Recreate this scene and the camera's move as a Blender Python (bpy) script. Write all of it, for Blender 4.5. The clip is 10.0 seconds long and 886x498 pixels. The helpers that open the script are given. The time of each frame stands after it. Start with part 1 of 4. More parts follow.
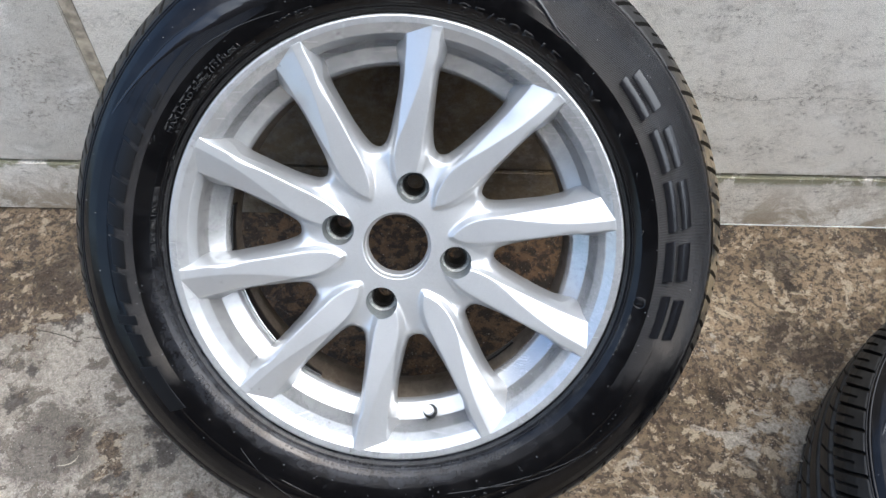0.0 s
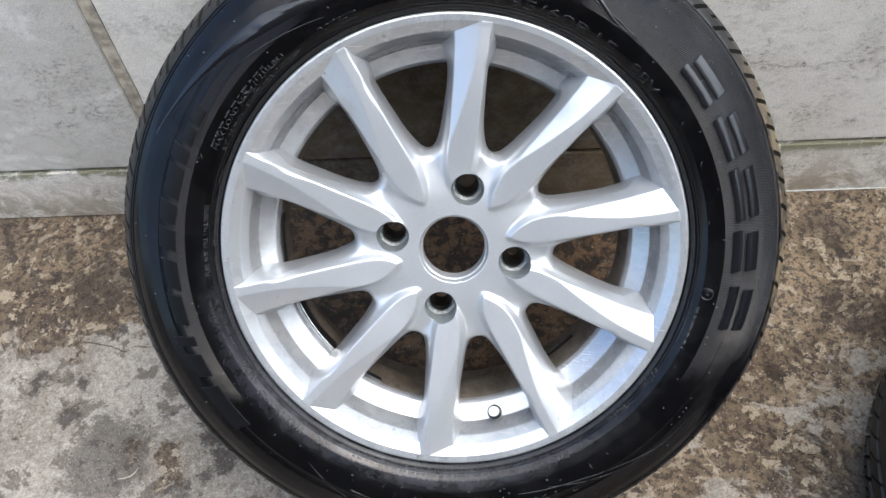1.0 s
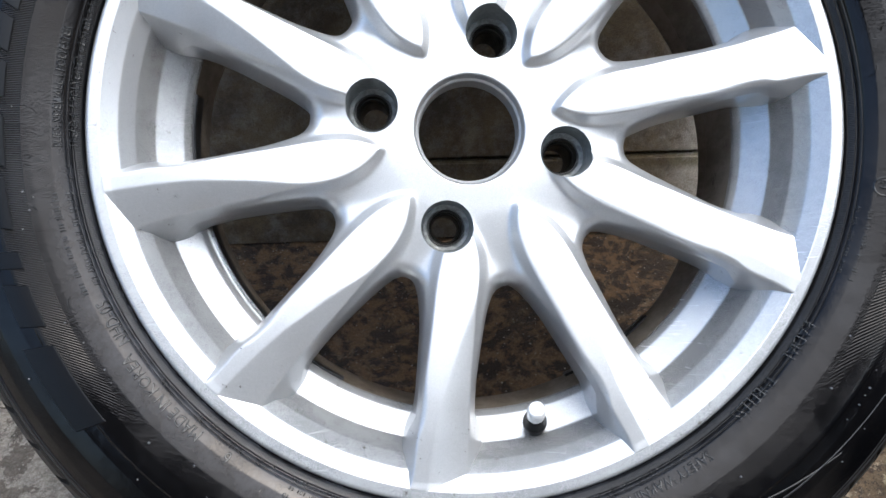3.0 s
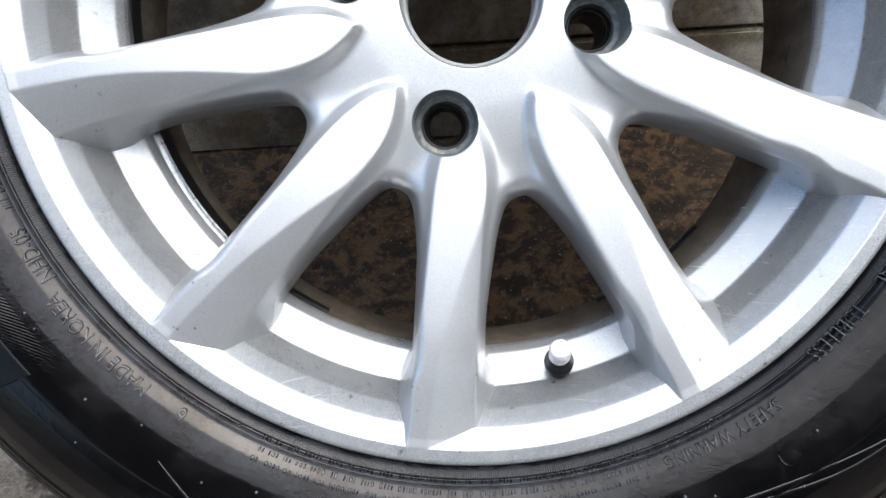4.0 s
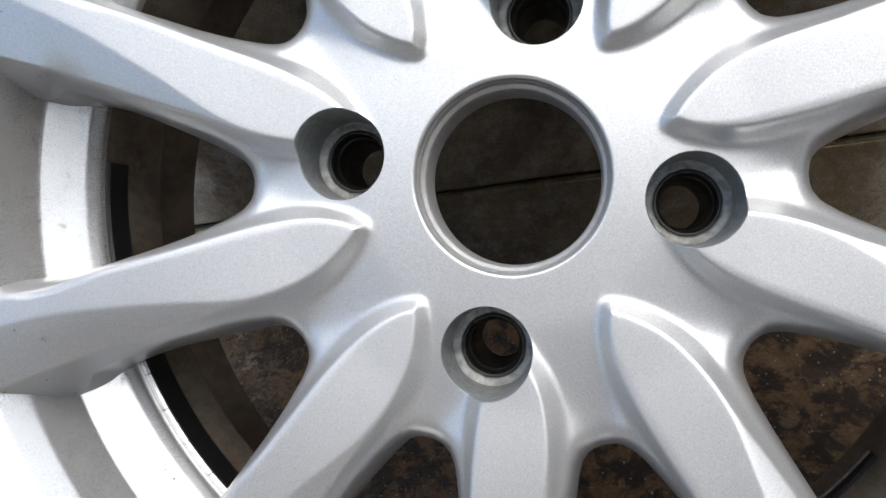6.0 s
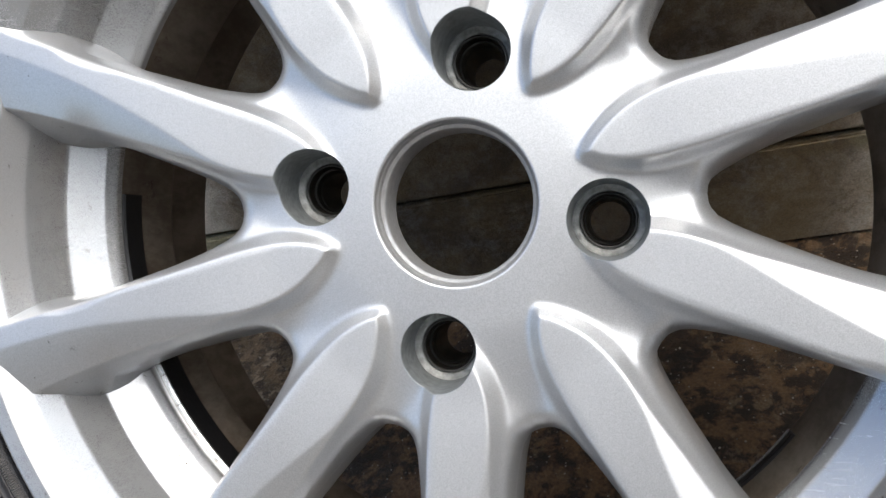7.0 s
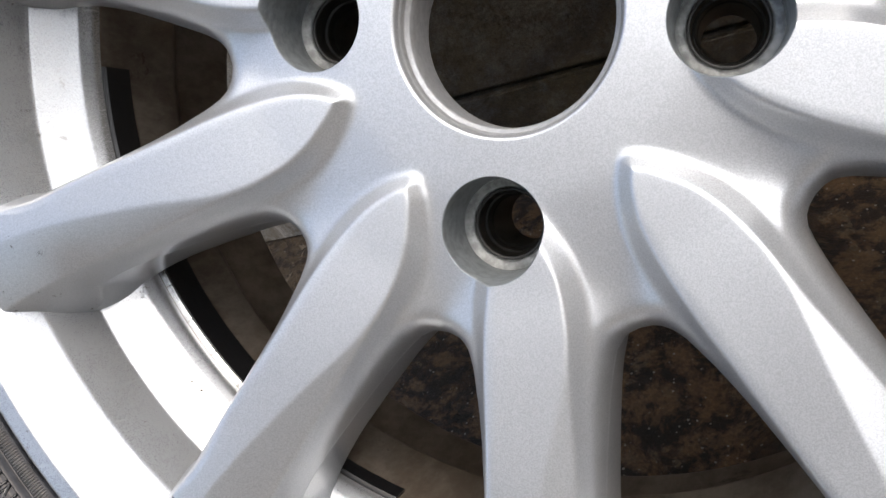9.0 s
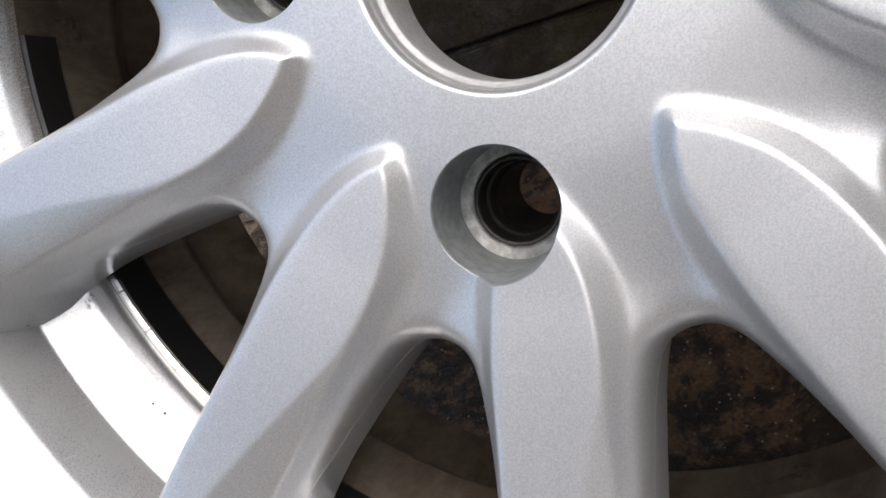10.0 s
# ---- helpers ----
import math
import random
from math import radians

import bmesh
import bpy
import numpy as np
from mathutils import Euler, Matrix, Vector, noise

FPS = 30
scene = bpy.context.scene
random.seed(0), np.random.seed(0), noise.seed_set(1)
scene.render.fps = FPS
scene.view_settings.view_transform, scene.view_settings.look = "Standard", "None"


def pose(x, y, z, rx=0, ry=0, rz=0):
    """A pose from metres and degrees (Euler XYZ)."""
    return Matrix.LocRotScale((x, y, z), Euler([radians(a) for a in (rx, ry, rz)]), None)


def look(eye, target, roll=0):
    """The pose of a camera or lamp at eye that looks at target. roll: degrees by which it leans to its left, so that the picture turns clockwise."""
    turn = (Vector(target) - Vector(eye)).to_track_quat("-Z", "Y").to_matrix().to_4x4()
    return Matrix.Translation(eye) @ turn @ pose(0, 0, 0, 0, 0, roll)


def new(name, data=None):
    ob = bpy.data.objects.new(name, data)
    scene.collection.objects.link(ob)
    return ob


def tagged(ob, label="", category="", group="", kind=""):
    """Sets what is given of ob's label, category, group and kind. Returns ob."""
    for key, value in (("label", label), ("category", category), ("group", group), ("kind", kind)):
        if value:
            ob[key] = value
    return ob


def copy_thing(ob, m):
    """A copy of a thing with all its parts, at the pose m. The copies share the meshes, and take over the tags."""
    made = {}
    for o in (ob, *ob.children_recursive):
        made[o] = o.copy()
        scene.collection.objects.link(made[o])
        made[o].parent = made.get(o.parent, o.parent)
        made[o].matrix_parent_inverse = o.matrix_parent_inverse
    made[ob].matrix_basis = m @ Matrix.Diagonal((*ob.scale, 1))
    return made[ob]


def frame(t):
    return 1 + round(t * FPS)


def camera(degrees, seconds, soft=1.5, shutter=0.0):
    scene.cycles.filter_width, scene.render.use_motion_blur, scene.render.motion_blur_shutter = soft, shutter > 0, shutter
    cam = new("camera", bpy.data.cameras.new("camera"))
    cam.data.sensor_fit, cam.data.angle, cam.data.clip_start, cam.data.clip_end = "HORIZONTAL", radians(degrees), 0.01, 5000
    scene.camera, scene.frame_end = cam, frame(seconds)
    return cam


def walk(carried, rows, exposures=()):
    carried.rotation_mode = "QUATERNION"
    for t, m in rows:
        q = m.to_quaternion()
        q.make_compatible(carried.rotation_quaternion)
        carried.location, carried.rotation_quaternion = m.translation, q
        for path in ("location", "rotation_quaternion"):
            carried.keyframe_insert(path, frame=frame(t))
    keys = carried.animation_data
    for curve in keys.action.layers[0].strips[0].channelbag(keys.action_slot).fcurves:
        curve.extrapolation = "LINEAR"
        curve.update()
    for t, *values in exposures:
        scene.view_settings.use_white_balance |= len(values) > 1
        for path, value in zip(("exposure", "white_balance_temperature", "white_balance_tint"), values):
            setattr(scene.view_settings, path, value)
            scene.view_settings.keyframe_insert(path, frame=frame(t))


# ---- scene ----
cam = camera(58.66, 10.0)
# seconds, place in metres, turn in degrees
ROWS = [
    (0.0, 0.0661, -0.7566, 0.9036, 37.67, 0.60, 2.16),
    (0.5, 0.0239, -0.7443, 0.9250, 36.64, 0.75, 0.41),
    (1.0, 0.0219, -0.7140, 0.9142, 34.60, 3.21, -0.15),
    (1.2, 0.0297, -0.6912, 0.8713, 34.32, 2.98, -0.29),
    (1.5, 0.0086, -0.6831, 0.7204, 36.05, 2.72, -0.09),
    (1.7, -0.0137, -0.6754, 0.6798, 35.07, 0.98, -0.35),
    (2.0, -0.0256, -0.7132, 0.6124, 41.88, 0.61, -0.39),
    (2.2, -0.0353, -0.6945, 0.6462, 42.08, 0.23, -1.63),
    (3.3, -0.0176, -0.6970, 0.5283, 52.76, 1.29, -2.06),
    (3.5, -0.0111, -0.6825, 0.5320, 46.72, 2.21, -1.90),
    (4.0, -0.0068, -0.6249, 0.4943, 43.54, 3.63, -0.91),
    (4.2, -0.0039, -0.5981, 0.4476, 44.70, 4.42, 0.35),
    (4.5, -0.0086, -0.5636, 0.4118, 44.97, 6.66, 3.81),
    (4.7, 0.0028, -0.5538, 0.4147, 44.73, 9.26, 6.74),
    (5.0, 0.0048, -0.5413, 0.4180, 45.72, 11.38, 8.16),
    (5.2, 0.0157, -0.5381, 0.4348, 47.20, 13.23, 8.13),
    (5.5, 0.0250, -0.5251, 0.4563, 49.04, 12.81, 7.22),
    (5.7, 0.0282, -0.5157, 0.4578, 50.20, 12.97, 5.78),
    (6.0, 0.0264, -0.5126, 0.4612, 50.90, 12.66, 4.67),
    (6.2, 0.0274, -0.5122, 0.4616, 51.07, 13.03, 4.45),
    (7.3, 0.0734, -0.5446, 0.4965, 49.73, 16.55, 6.20),
    (7.5, 0.0686, -0.5407, 0.4876, 49.24, 17.26, 7.15),
    (7.8, 0.0642, -0.5403, 0.4827, 48.38, 19.09, 9.24),
    (8.0, 0.0623, -0.5494, 0.4808, 48.62, 19.61, 9.70),
    (8.3, 0.0529, -0.5239, 0.4468, 47.11, 20.54, 9.72),
    (8.5, 0.0544, -0.5128, 0.4307, 47.02, 21.22, 9.50),
    (9.0, 0.0528, -0.4927, 0.4185, 46.20, 22.37, 8.74),
    (9.5, 0.0469, -0.4808, 0.4104, 44.83, 23.98, 8.55),
    (10.0, 0.0410, -0.4540, 0.3903, 42.39, 25.37, 6.96),
]
EXPOSURES = [(0.0, 1.65, 5620, 4), (1.0, 1.65, 5620, 4), (2.0, 1.53, 5600, 4), (3.5, 1.46, 5650, 4), (4.5, 1.23, 5800, 4), (6.0, 1.14, 6020, 5), (7.5, 1.21, 6080, 5), (8.5, 1.23, 6080, 6), (10.0, 1.13, 6200, 8)]
walk(cam, [(r[0], pose(*r[1:])) for r in ROWS], EXPOSURES)

# ---- light: bright overcast day, open yard in front of the wall ----
SUN_UP, SUN_ROUND = 68.0, 110.0
world = bpy.data.worlds.new("sky")
scene.world = world
world.use_nodes = True
wn, wl = world.node_tree.nodes, world.node_tree.links
sky = wn.new("ShaderNodeTexSky")
sky.sky_type, sky.sun_disc = "NISHITA", False
sky.sun_elevation, sky.sun_rotation = radians(SUN_UP), radians(SUN_ROUND)
sky.air_density, sky.dust_density, sky.ozone_density = 1.0, 4.5, 1.0
wn["Background"].inputs["Strength"].default_value = 0.15
haze = wn.new("ShaderNodeHueSaturation")
haze.inputs["Saturation"].default_value = 1.0
wl.new(sky.outputs[0], haze.inputs["Color"])
wl.new(haze.outputs[0], wn["Background"].inputs["Color"])
sun = new("sun", bpy.data.lights.new("sun", "SUN"))
sun.data.energy, sun.data.angle, sun.data.color = 1.5, radians(100), (1.0, 0.88, 0.71)
sd = Vector((math.sin(radians(SUN_ROUND)) * math.cos(radians(SUN_UP)), math.cos(radians(SUN_ROUND)) * math.cos(radians(SUN_UP)), math.sin(radians(SUN_UP))))
sun.matrix_world = look(sd * 10, (0, 0, 0))


# ---- materials ----
class Nodes:
    """A node material in the making."""

    def __init__(self, name, **values):
        self.m = bpy.data.materials.new(name)
        self.m.use_nodes = True
        self.t = self.m.node_tree
        self.b = self.t.nodes["Principled BSDF"]
        for k, v in values.items():
            self.set(k.replace("_", " "), v)

    def set(self, socket, v):
        s = self.b.inputs[socket]
        if isinstance(v, bpy.types.NodeSocket):
            self.t.links.new(v, s)
        else:
            s.default_value = (*v, 1) if isinstance(v, tuple) and len(v) == 3 and socket != "Normal" else v

    def put(self, node, socket, v):
        if v is None:
            return
        if isinstance(v, bpy.types.NodeSocket):
            self.t.links.new(v, node.inputs[socket])
        else:
            node.inputs[socket].default_value = v

    def place(self, scale=(1, 1, 1)):
        c = self.t.nodes.new("ShaderNodeTexCoord")
        p = self.t.nodes.new("ShaderNodeMapping")
        p.inputs["Scale"].default_value = scale
        self.t.links.new(c.outputs["Object"], p.inputs["Vector"])
        return p.outputs[0]

    def noise(self, scale, detail=5.0, rough=0.6, at=None, distortion=0.0):
        n = self.t.nodes.new("ShaderNodeTexNoise")
        n.inputs["Scale"].default_value, n.inputs["Detail"].default_value = scale, detail
        n.inputs["Roughness"].default_value, n.inputs["Distortion"].default_value = rough, distortion
        self.put(n, "Vector", at if at is not None else self.place())
        return n.outputs["Fac"]

    def voronoi(self, scale, feature="F1", at=None, out="Distance"):
        n = self.t.nodes.new("ShaderNodeTexVoronoi")
        n.feature = feature
        n.inputs["Scale"].default_value = scale
        self.put(n, "Vector", at if at is not None else self.place())
        return n.outputs[out]

    def math(self, op, a, b=None, c=None, clamp=False):
        n = self.t.nodes.new("ShaderNodeMath")
        n.operation, n.use_clamp = op, clamp
        self.put(n, 0, a), self.put(n, 1, b), self.put(n, 2, c)
        return n.outputs[0]

    def ramp(self, v, lo, hi, a=0.0, b=1.0):
        n = self.t.nodes.new("ShaderNodeMapRange")
        n.interpolation_type = "SMOOTHSTEP"
        for s, x in (("Value", v), ("From Min", lo), ("From Max", hi), ("To Min", a), ("To Max", b)):
            self.put(n, s, x)
        return n.outputs[0]

    def mix(self, f, a, b, blend="MIX"):
        n = self.t.nodes.new("ShaderNodeMix")
        n.data_type, n.blend_type = "RGBA", blend
        self.put(n, 0, f)
        for i, v in ((6, a), (7, b)):
            if isinstance(v, bpy.types.NodeSocket):
                self.t.links.new(v, n.inputs[i])
            else:
                n.inputs[i].default_value = (*v, 1)
        return n.outputs[2]

    def warped(self, at, scale, amount):
        """Places pushed about by noise."""
        n = self.t.nodes.new("ShaderNodeTexNoise")
        n.inputs["Scale"].default_value, n.inputs["Detail"].default_value = scale, 6
        self.put(n, "Vector", at)
        v = self.t.nodes.new("ShaderNodeVectorMath")
        v.operation = "MULTIPLY_ADD"
        self.put(v, 0, n.outputs["Color"])
        v.inputs[1].default_value = (amount, amount, amount)
        self.put(v, 2, at)
        return v.outputs[0]

    def axes(self, at=None):
        n = self.t.nodes.new("ShaderNodeSeparateXYZ")
        self.put(n, 0, at if at is not None else self.place())
        return n.outputs

    def bump(self, height, strength=0.5, distance=0.001, over=None):
        n = self.t.nodes.new("ShaderNodeBump")
        n.inputs["Strength"].default_value, n.inputs["Distance"].default_value = strength, distance
        self.put(n, "Height", height), self.put(n, "Normal", over)
        return n.outputs[0]


def silver_paint(name, rough, metal, pale):
    """Metallic paint: flakes of uneven brightness and tilt under a thin clear coat."""
    n = Nodes(name, Metallic=metal)
    flake = n.noise(2400, 4, 0.72)
    cloud, wear = n.noise(14, 4, 0.55), n.noise(90, 6, 0.7)
    dim, lit = pale
    c = n.mix(n.ramp(flake, 0.40, 0.60), (dim, dim + 0.004, dim + 0.008), (lit, lit + 0.006, lit + 0.012))
    c = n.mix(n.ramp(wear, 0.60, 0.72, 0.0, 0.10), c, (0.40, 0.36, 0.31))
    # grime lodged on the flange and the ledge
    x, _, z = n.axes()
    r = n.math("SQRT", n.math("ADD", n.math("MULTIPLY", x, x), n.math("MULTIPLY", z, z)))
    speck = n.math("MULTIPLY", n.ramp(n.noise(190, 9, 0.72), 0.64, 0.655), n.ramp(r, 0.160, 0.172))
    n.set("Base Color", n.mix(n.math("MULTIPLY", speck, 0.8), c, (0.07, 0.055, 0.04)))
    scratch = n.ramp(n.noise(60, 3, 0.5, n.place((1, 1, 14)), 0.3), 0.66, 0.70, 0.0, 0.07)
    n.set("Roughness", n.math("ADD", scratch, n.math("ADD", n.ramp(cloud, 0.3, 0.7, rough - 0.03, rough + 0.04), n.ramp(flake, 0.35, 0.65, 0.03, -0.03))))
    n.set("Coat Weight", 0.45), n.set("Coat Roughness", 0.14)
    n.set("Normal", n.bump(n.noise(2100, 4, 0.75), 0.07, 0.0004, n.bump(n.noise(9, 2, 0.5), 0.02, 0.004)))
    return n.m


def bare_silver():
    n = Nodes("dusty_barrel", Metallic=0.25, Roughness=0.55)
    grime = n.noise(30, 9, 0.74, n.place((1, 0.4, 1)))
    c = n.mix(n.ramp(grime, 0.38, 0.62), (0.22, 0.19, 0.155), (0.11, 0.086, 0.064))
    c = n.mix(n.ramp(n.noise(21, 9, 0.75), 0.60, 0.65, 0.0, 0.85), c, (0.055, 0.037, 0.025))
    n.set("Base Color", n.mix(n.ramp(n.noise(150, 7, 0.7), 0.55, 0.65, 0.0, 0.4), c, (0.16, 0.12, 0.085)))
    n.set("Normal", n.bump(n.noise(420, 4, 0.6), 0.15, 0.0006))
    return n.m


def rubber(hatched, groove=False):
    """Tyre rubber; dust keeps to the raised blocks, and the groove copy is darkened for shade."""
    n = Nodes("tyre_sidewall_rubber" if hatched else "tyre_groove_shade" if groove else "tyre_tread_rubber")
    x, _, z = n.axes()
    r = n.math("SQRT", n.math("ADD", n.math("MULTIPLY", x, x), n.math("MULTIPLY", z, z)))
    dirt = n.noise(30, 8, 0.70, distortion=0.6)
    fine = n.noise(700, 4, 0.6)
    c = n.mix(n.ramp(dirt, 0.52, 0.72), (0.0014, 0.0014, 0.0017), (0.0045, 0.0045, 0.0050))
    tan = n.math("MULTIPLY", n.ramp(x, 0.235, 0.285), n.ramp(n.noise(18, 10, 0.78), 0.42, 0.56))
    tan = n.math("MULTIPLY", tan, n.ramp(z, -0.10, -0.02))
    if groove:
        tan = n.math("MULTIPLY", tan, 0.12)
    if not hatched:
        c = n.mix(n.ramp(n.noise(38, 9, 0.72), 0.40, 0.58, 0.45, 0.9), c, (0.017, 0.0155, 0.0135))
    if hatched:
        # grey film low on the inner sidewall: dust, with sheen put into the colour
        dust = n.math("MULTIPLY", n.ramp(n.math("ADD", r, n.math("MULTIPLY", n.noise(45, 7, 0.7), 0.016)), 0.2440, 0.2290), n.math("MULTIPLY", n.ramp(z, 0.06, -0.12), n.ramp(x, 0.15, -0.02, 0.25, 1.0)))
        blotch = n.ramp(n.noise(60, 10, 0.78, distortion=0.2), 0.38, 0.60, 0.2, 1.0)
        c = n.mix(n.math("MULTIPLY", n.math("MULTIPLY", dust, blotch), 0.62), c, (0.034, 0.036, 0.042))
        tan = n.math("MULTIPLY", tan, n.ramp(n.math("ADD", r, n.math("MULTIPLY", n.noise(60, 7, 0.7), 0.014)), 0.2925, 0.3005))
    c = n.mix(n.math("MULTIPLY", tan, 0.6), c, (0.19, 0.145, 0.085))
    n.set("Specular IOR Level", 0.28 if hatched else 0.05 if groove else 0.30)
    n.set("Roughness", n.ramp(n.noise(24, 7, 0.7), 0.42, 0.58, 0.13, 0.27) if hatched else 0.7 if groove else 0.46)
    h = n.math("MULTIPLY", fine, 0.2)
    if hatched:
        # a band of fine moulded lines at both sides, fanned a little
        side = n.math("MULTIPLY", n.ramp(n.math("ABSOLUTE", x), 0.09, 0.17), n.ramp(n.math("ADD", z, n.math("MULTIPLY", n.noise(30, 6, 0.7), 0.06)), -0.13, 0.02))
        band = n.math("MULTIPLY", n.math("MULTIPLY", n.ramp(r, 0.2365, 0.2370), n.ramp(n.math("SUBTRACT", r, n.ramp(x, -0.08, 0.08, 0.0, 0.034)), 0.2530, 0.2500)), side)
        fan = n.math("MULTIPLY", z, n.math("MULTIPLY_ADD", n.math("ABSOLUTE", x), 4.0, 0.30))
        lines = n.math("SINE", n.math("MULTIPLY", fan, n.ramp(x, -0.02, 0.02, 4200.0, 3400.0)))
        lines = n.math("MULTIPLY", band, lines)
        # line crests painted paler for sheen and dust, a little more at +x
        c = n.mix(n.math("MULTIPLY", n.ramp(lines, 0.0, 0.9), n.ramp(x, -0.05, 0.05, 0.34, 0.46)), c, (0.056, 0.058, 0.063))
        h = n.math("ADD", h, lines)
    n.set("Base Color", c)
    if hatched:
        n.set("Coat Weight", n.ramp(n.noise(16, 8, 0.7, distortion=0.5), 0.48, 0.60, 0.01, 0.11)), n.set("Coat Roughness", 0.08), n.set("Specular Tint", (1.0, 0.93, 0.88, 1.0))
    n.set("Normal", n.bump(h, 0.7, 0.0006, n.bump(n.noise(45, 4, 0.6), 0.18, 0.0016) if hatched else None))
    return n.m


def plain(name, colour, rough=0.5, metal=0.0, grain=0.0, scale=300.0, worn=0.8):
    n = Nodes(name, Metallic=metal, Roughness=rough)
    v = n.noise(scale, 5, 0.6)
    n.set("Base Color", n.mix(n.ramp(v, 0.3, 0.7), tuple(c * worn for c in colour), colour))
    if grain:
        n.set("Normal", n.bump(v, grain, 0.0006))
    return n.m


def wall_paint(name, pale, grey):
    """Old lime paint on plaster: smears, clusters of dirt-filled pits, scuffs and splashes of soil low down."""
    n = Nodes(name, Roughness=0.88)
    at = n.place()
    x, _, z = n.axes(at)
    drag = n.place((1.0, 1.0, 1.5))
    big, mid = n.noise(4.0, 10, 0.72, at, 0.3), n.noise(24, 12, 0.80, drag, 0.4)
    fine, dust = n.noise(260, 10, 0.82, at), n.noise(720, 6, 0.75, at)
    c = n.mix(n.ramp(big, 0.36, 0.64), pale, grey)
    c = n.mix(n.ramp(mid, 0.50, 0.60, 0.0, 0.42), c, tuple(v * 0.66 for v in grey))
    c = n.mix(n.ramp(n.noise(9, 10, 0.7, drag, 0.6), 0.55, 0.66, 0.0, 0.5), c, (0.93, 0.90, 0.85))
    # pits that hold dirt, gathered in patches, with crisp edges
    patch = n.ramp(n.noise(7.5, 11, 0.80, drag), 0.49, 0.60, 0.0, 1.0)
    spots = n.math("MULTIPLY", n.ramp(n.noise(130, 11, 0.80, drag, 0.4), 0.53, 0.56), patch)
    c = n.mix(n.math("MULTIPLY", patch, 0.20), c, (0.52, 0.475, 0.40))
    c = n.mix(n.math("MULTIPLY", spots, 0.66), c, (0.20, 0.175, 0.14))
    holes = n.math("MULTIPLY", n.ramp(n.voronoi(60, at=n.warped(at, 60, 0.02)), 0.22, 0.12), n.ramp(n.noise(14, 8, 0.75, at), 0.56, 0.62))
    c = n.mix(n.math("MULTIPLY", holes, 0.75), c, (0.21, 0.19, 0.155))
    scuff = n.ramp(n.noise(55, 9, 0.75, n.place((0.3, 1.0, 3.4)), 0.8), 0.60, 0.64, 0.0, 0.35)
    c = n.mix(scuff, c, (0.42, 0.37, 0.31))
    # brown splashes from the ground
    rough = n.noise(17, 10, 0.76, at, 0.5)
    low = n.math("MULTIPLY", n.ramp(z, 0.14, -0.01), n.ramp(rough, 0.41, 0.58))
    c = n.mix(n.math("MULTIPLY", low, 0.8), c, (0.29, 0.215, 0.125))
    moss = n.math("MULTIPLY", n.ramp(n.math("ABSOLUTE", n.math("SUBTRACT", z, 0.097)), 0.016, 0.003), n.ramp(rough, 0.43, 0.52))
    c = n.mix(n.math("MULTIPLY", moss, 0.75), c, (0.17, 0.165, 0.060))
    # dark brown behind the wheel: dirt, with the shade there painted in
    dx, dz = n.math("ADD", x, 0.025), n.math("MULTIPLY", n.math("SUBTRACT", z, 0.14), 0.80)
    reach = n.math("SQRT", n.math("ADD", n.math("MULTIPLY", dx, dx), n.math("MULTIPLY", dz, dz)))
    dirt_shade = n.math("MULTIPLY", n.ramp(n.math("ADD", reach, n.math("MULTIPLY", rough, 0.14)), 0.39, 0.31), n.ramp(n.noise(34, 10, 0.8, at), 0.40, 0.56, 0.90, 1.0))
    c = n.mix(n.math("MULTIPLY", dirt_shade, 0.97), c, n.mix(n.ramp(n.noise(9, 10, 0.74, at, 0.4), 0.40, 0.60), (0.060, 0.037, 0.017), (0.150, 0.105, 0.050)))
    c = n.mix(1.0, c, n.mix(n.ramp(dust, 0.40, 0.60), (0.68, 0.67, 0.65), (1.0, 1.0, 1.0)), "MULTIPLY")
    n.set("Base Color", c)
    h = n.math("SUBTRACT", n.noise(60, 10, 0.76, at), n.math("MULTIPLY", n.math("MAXIMUM", spots, holes), 0.35))
    n.set("Normal", n.bump(h, 0.7, 0.004, n.bump(n.noise(420, 6, 0.7, at), 0.9, 0.0016, n.bump(fine, 0.9, 0.002))))
    return n.m


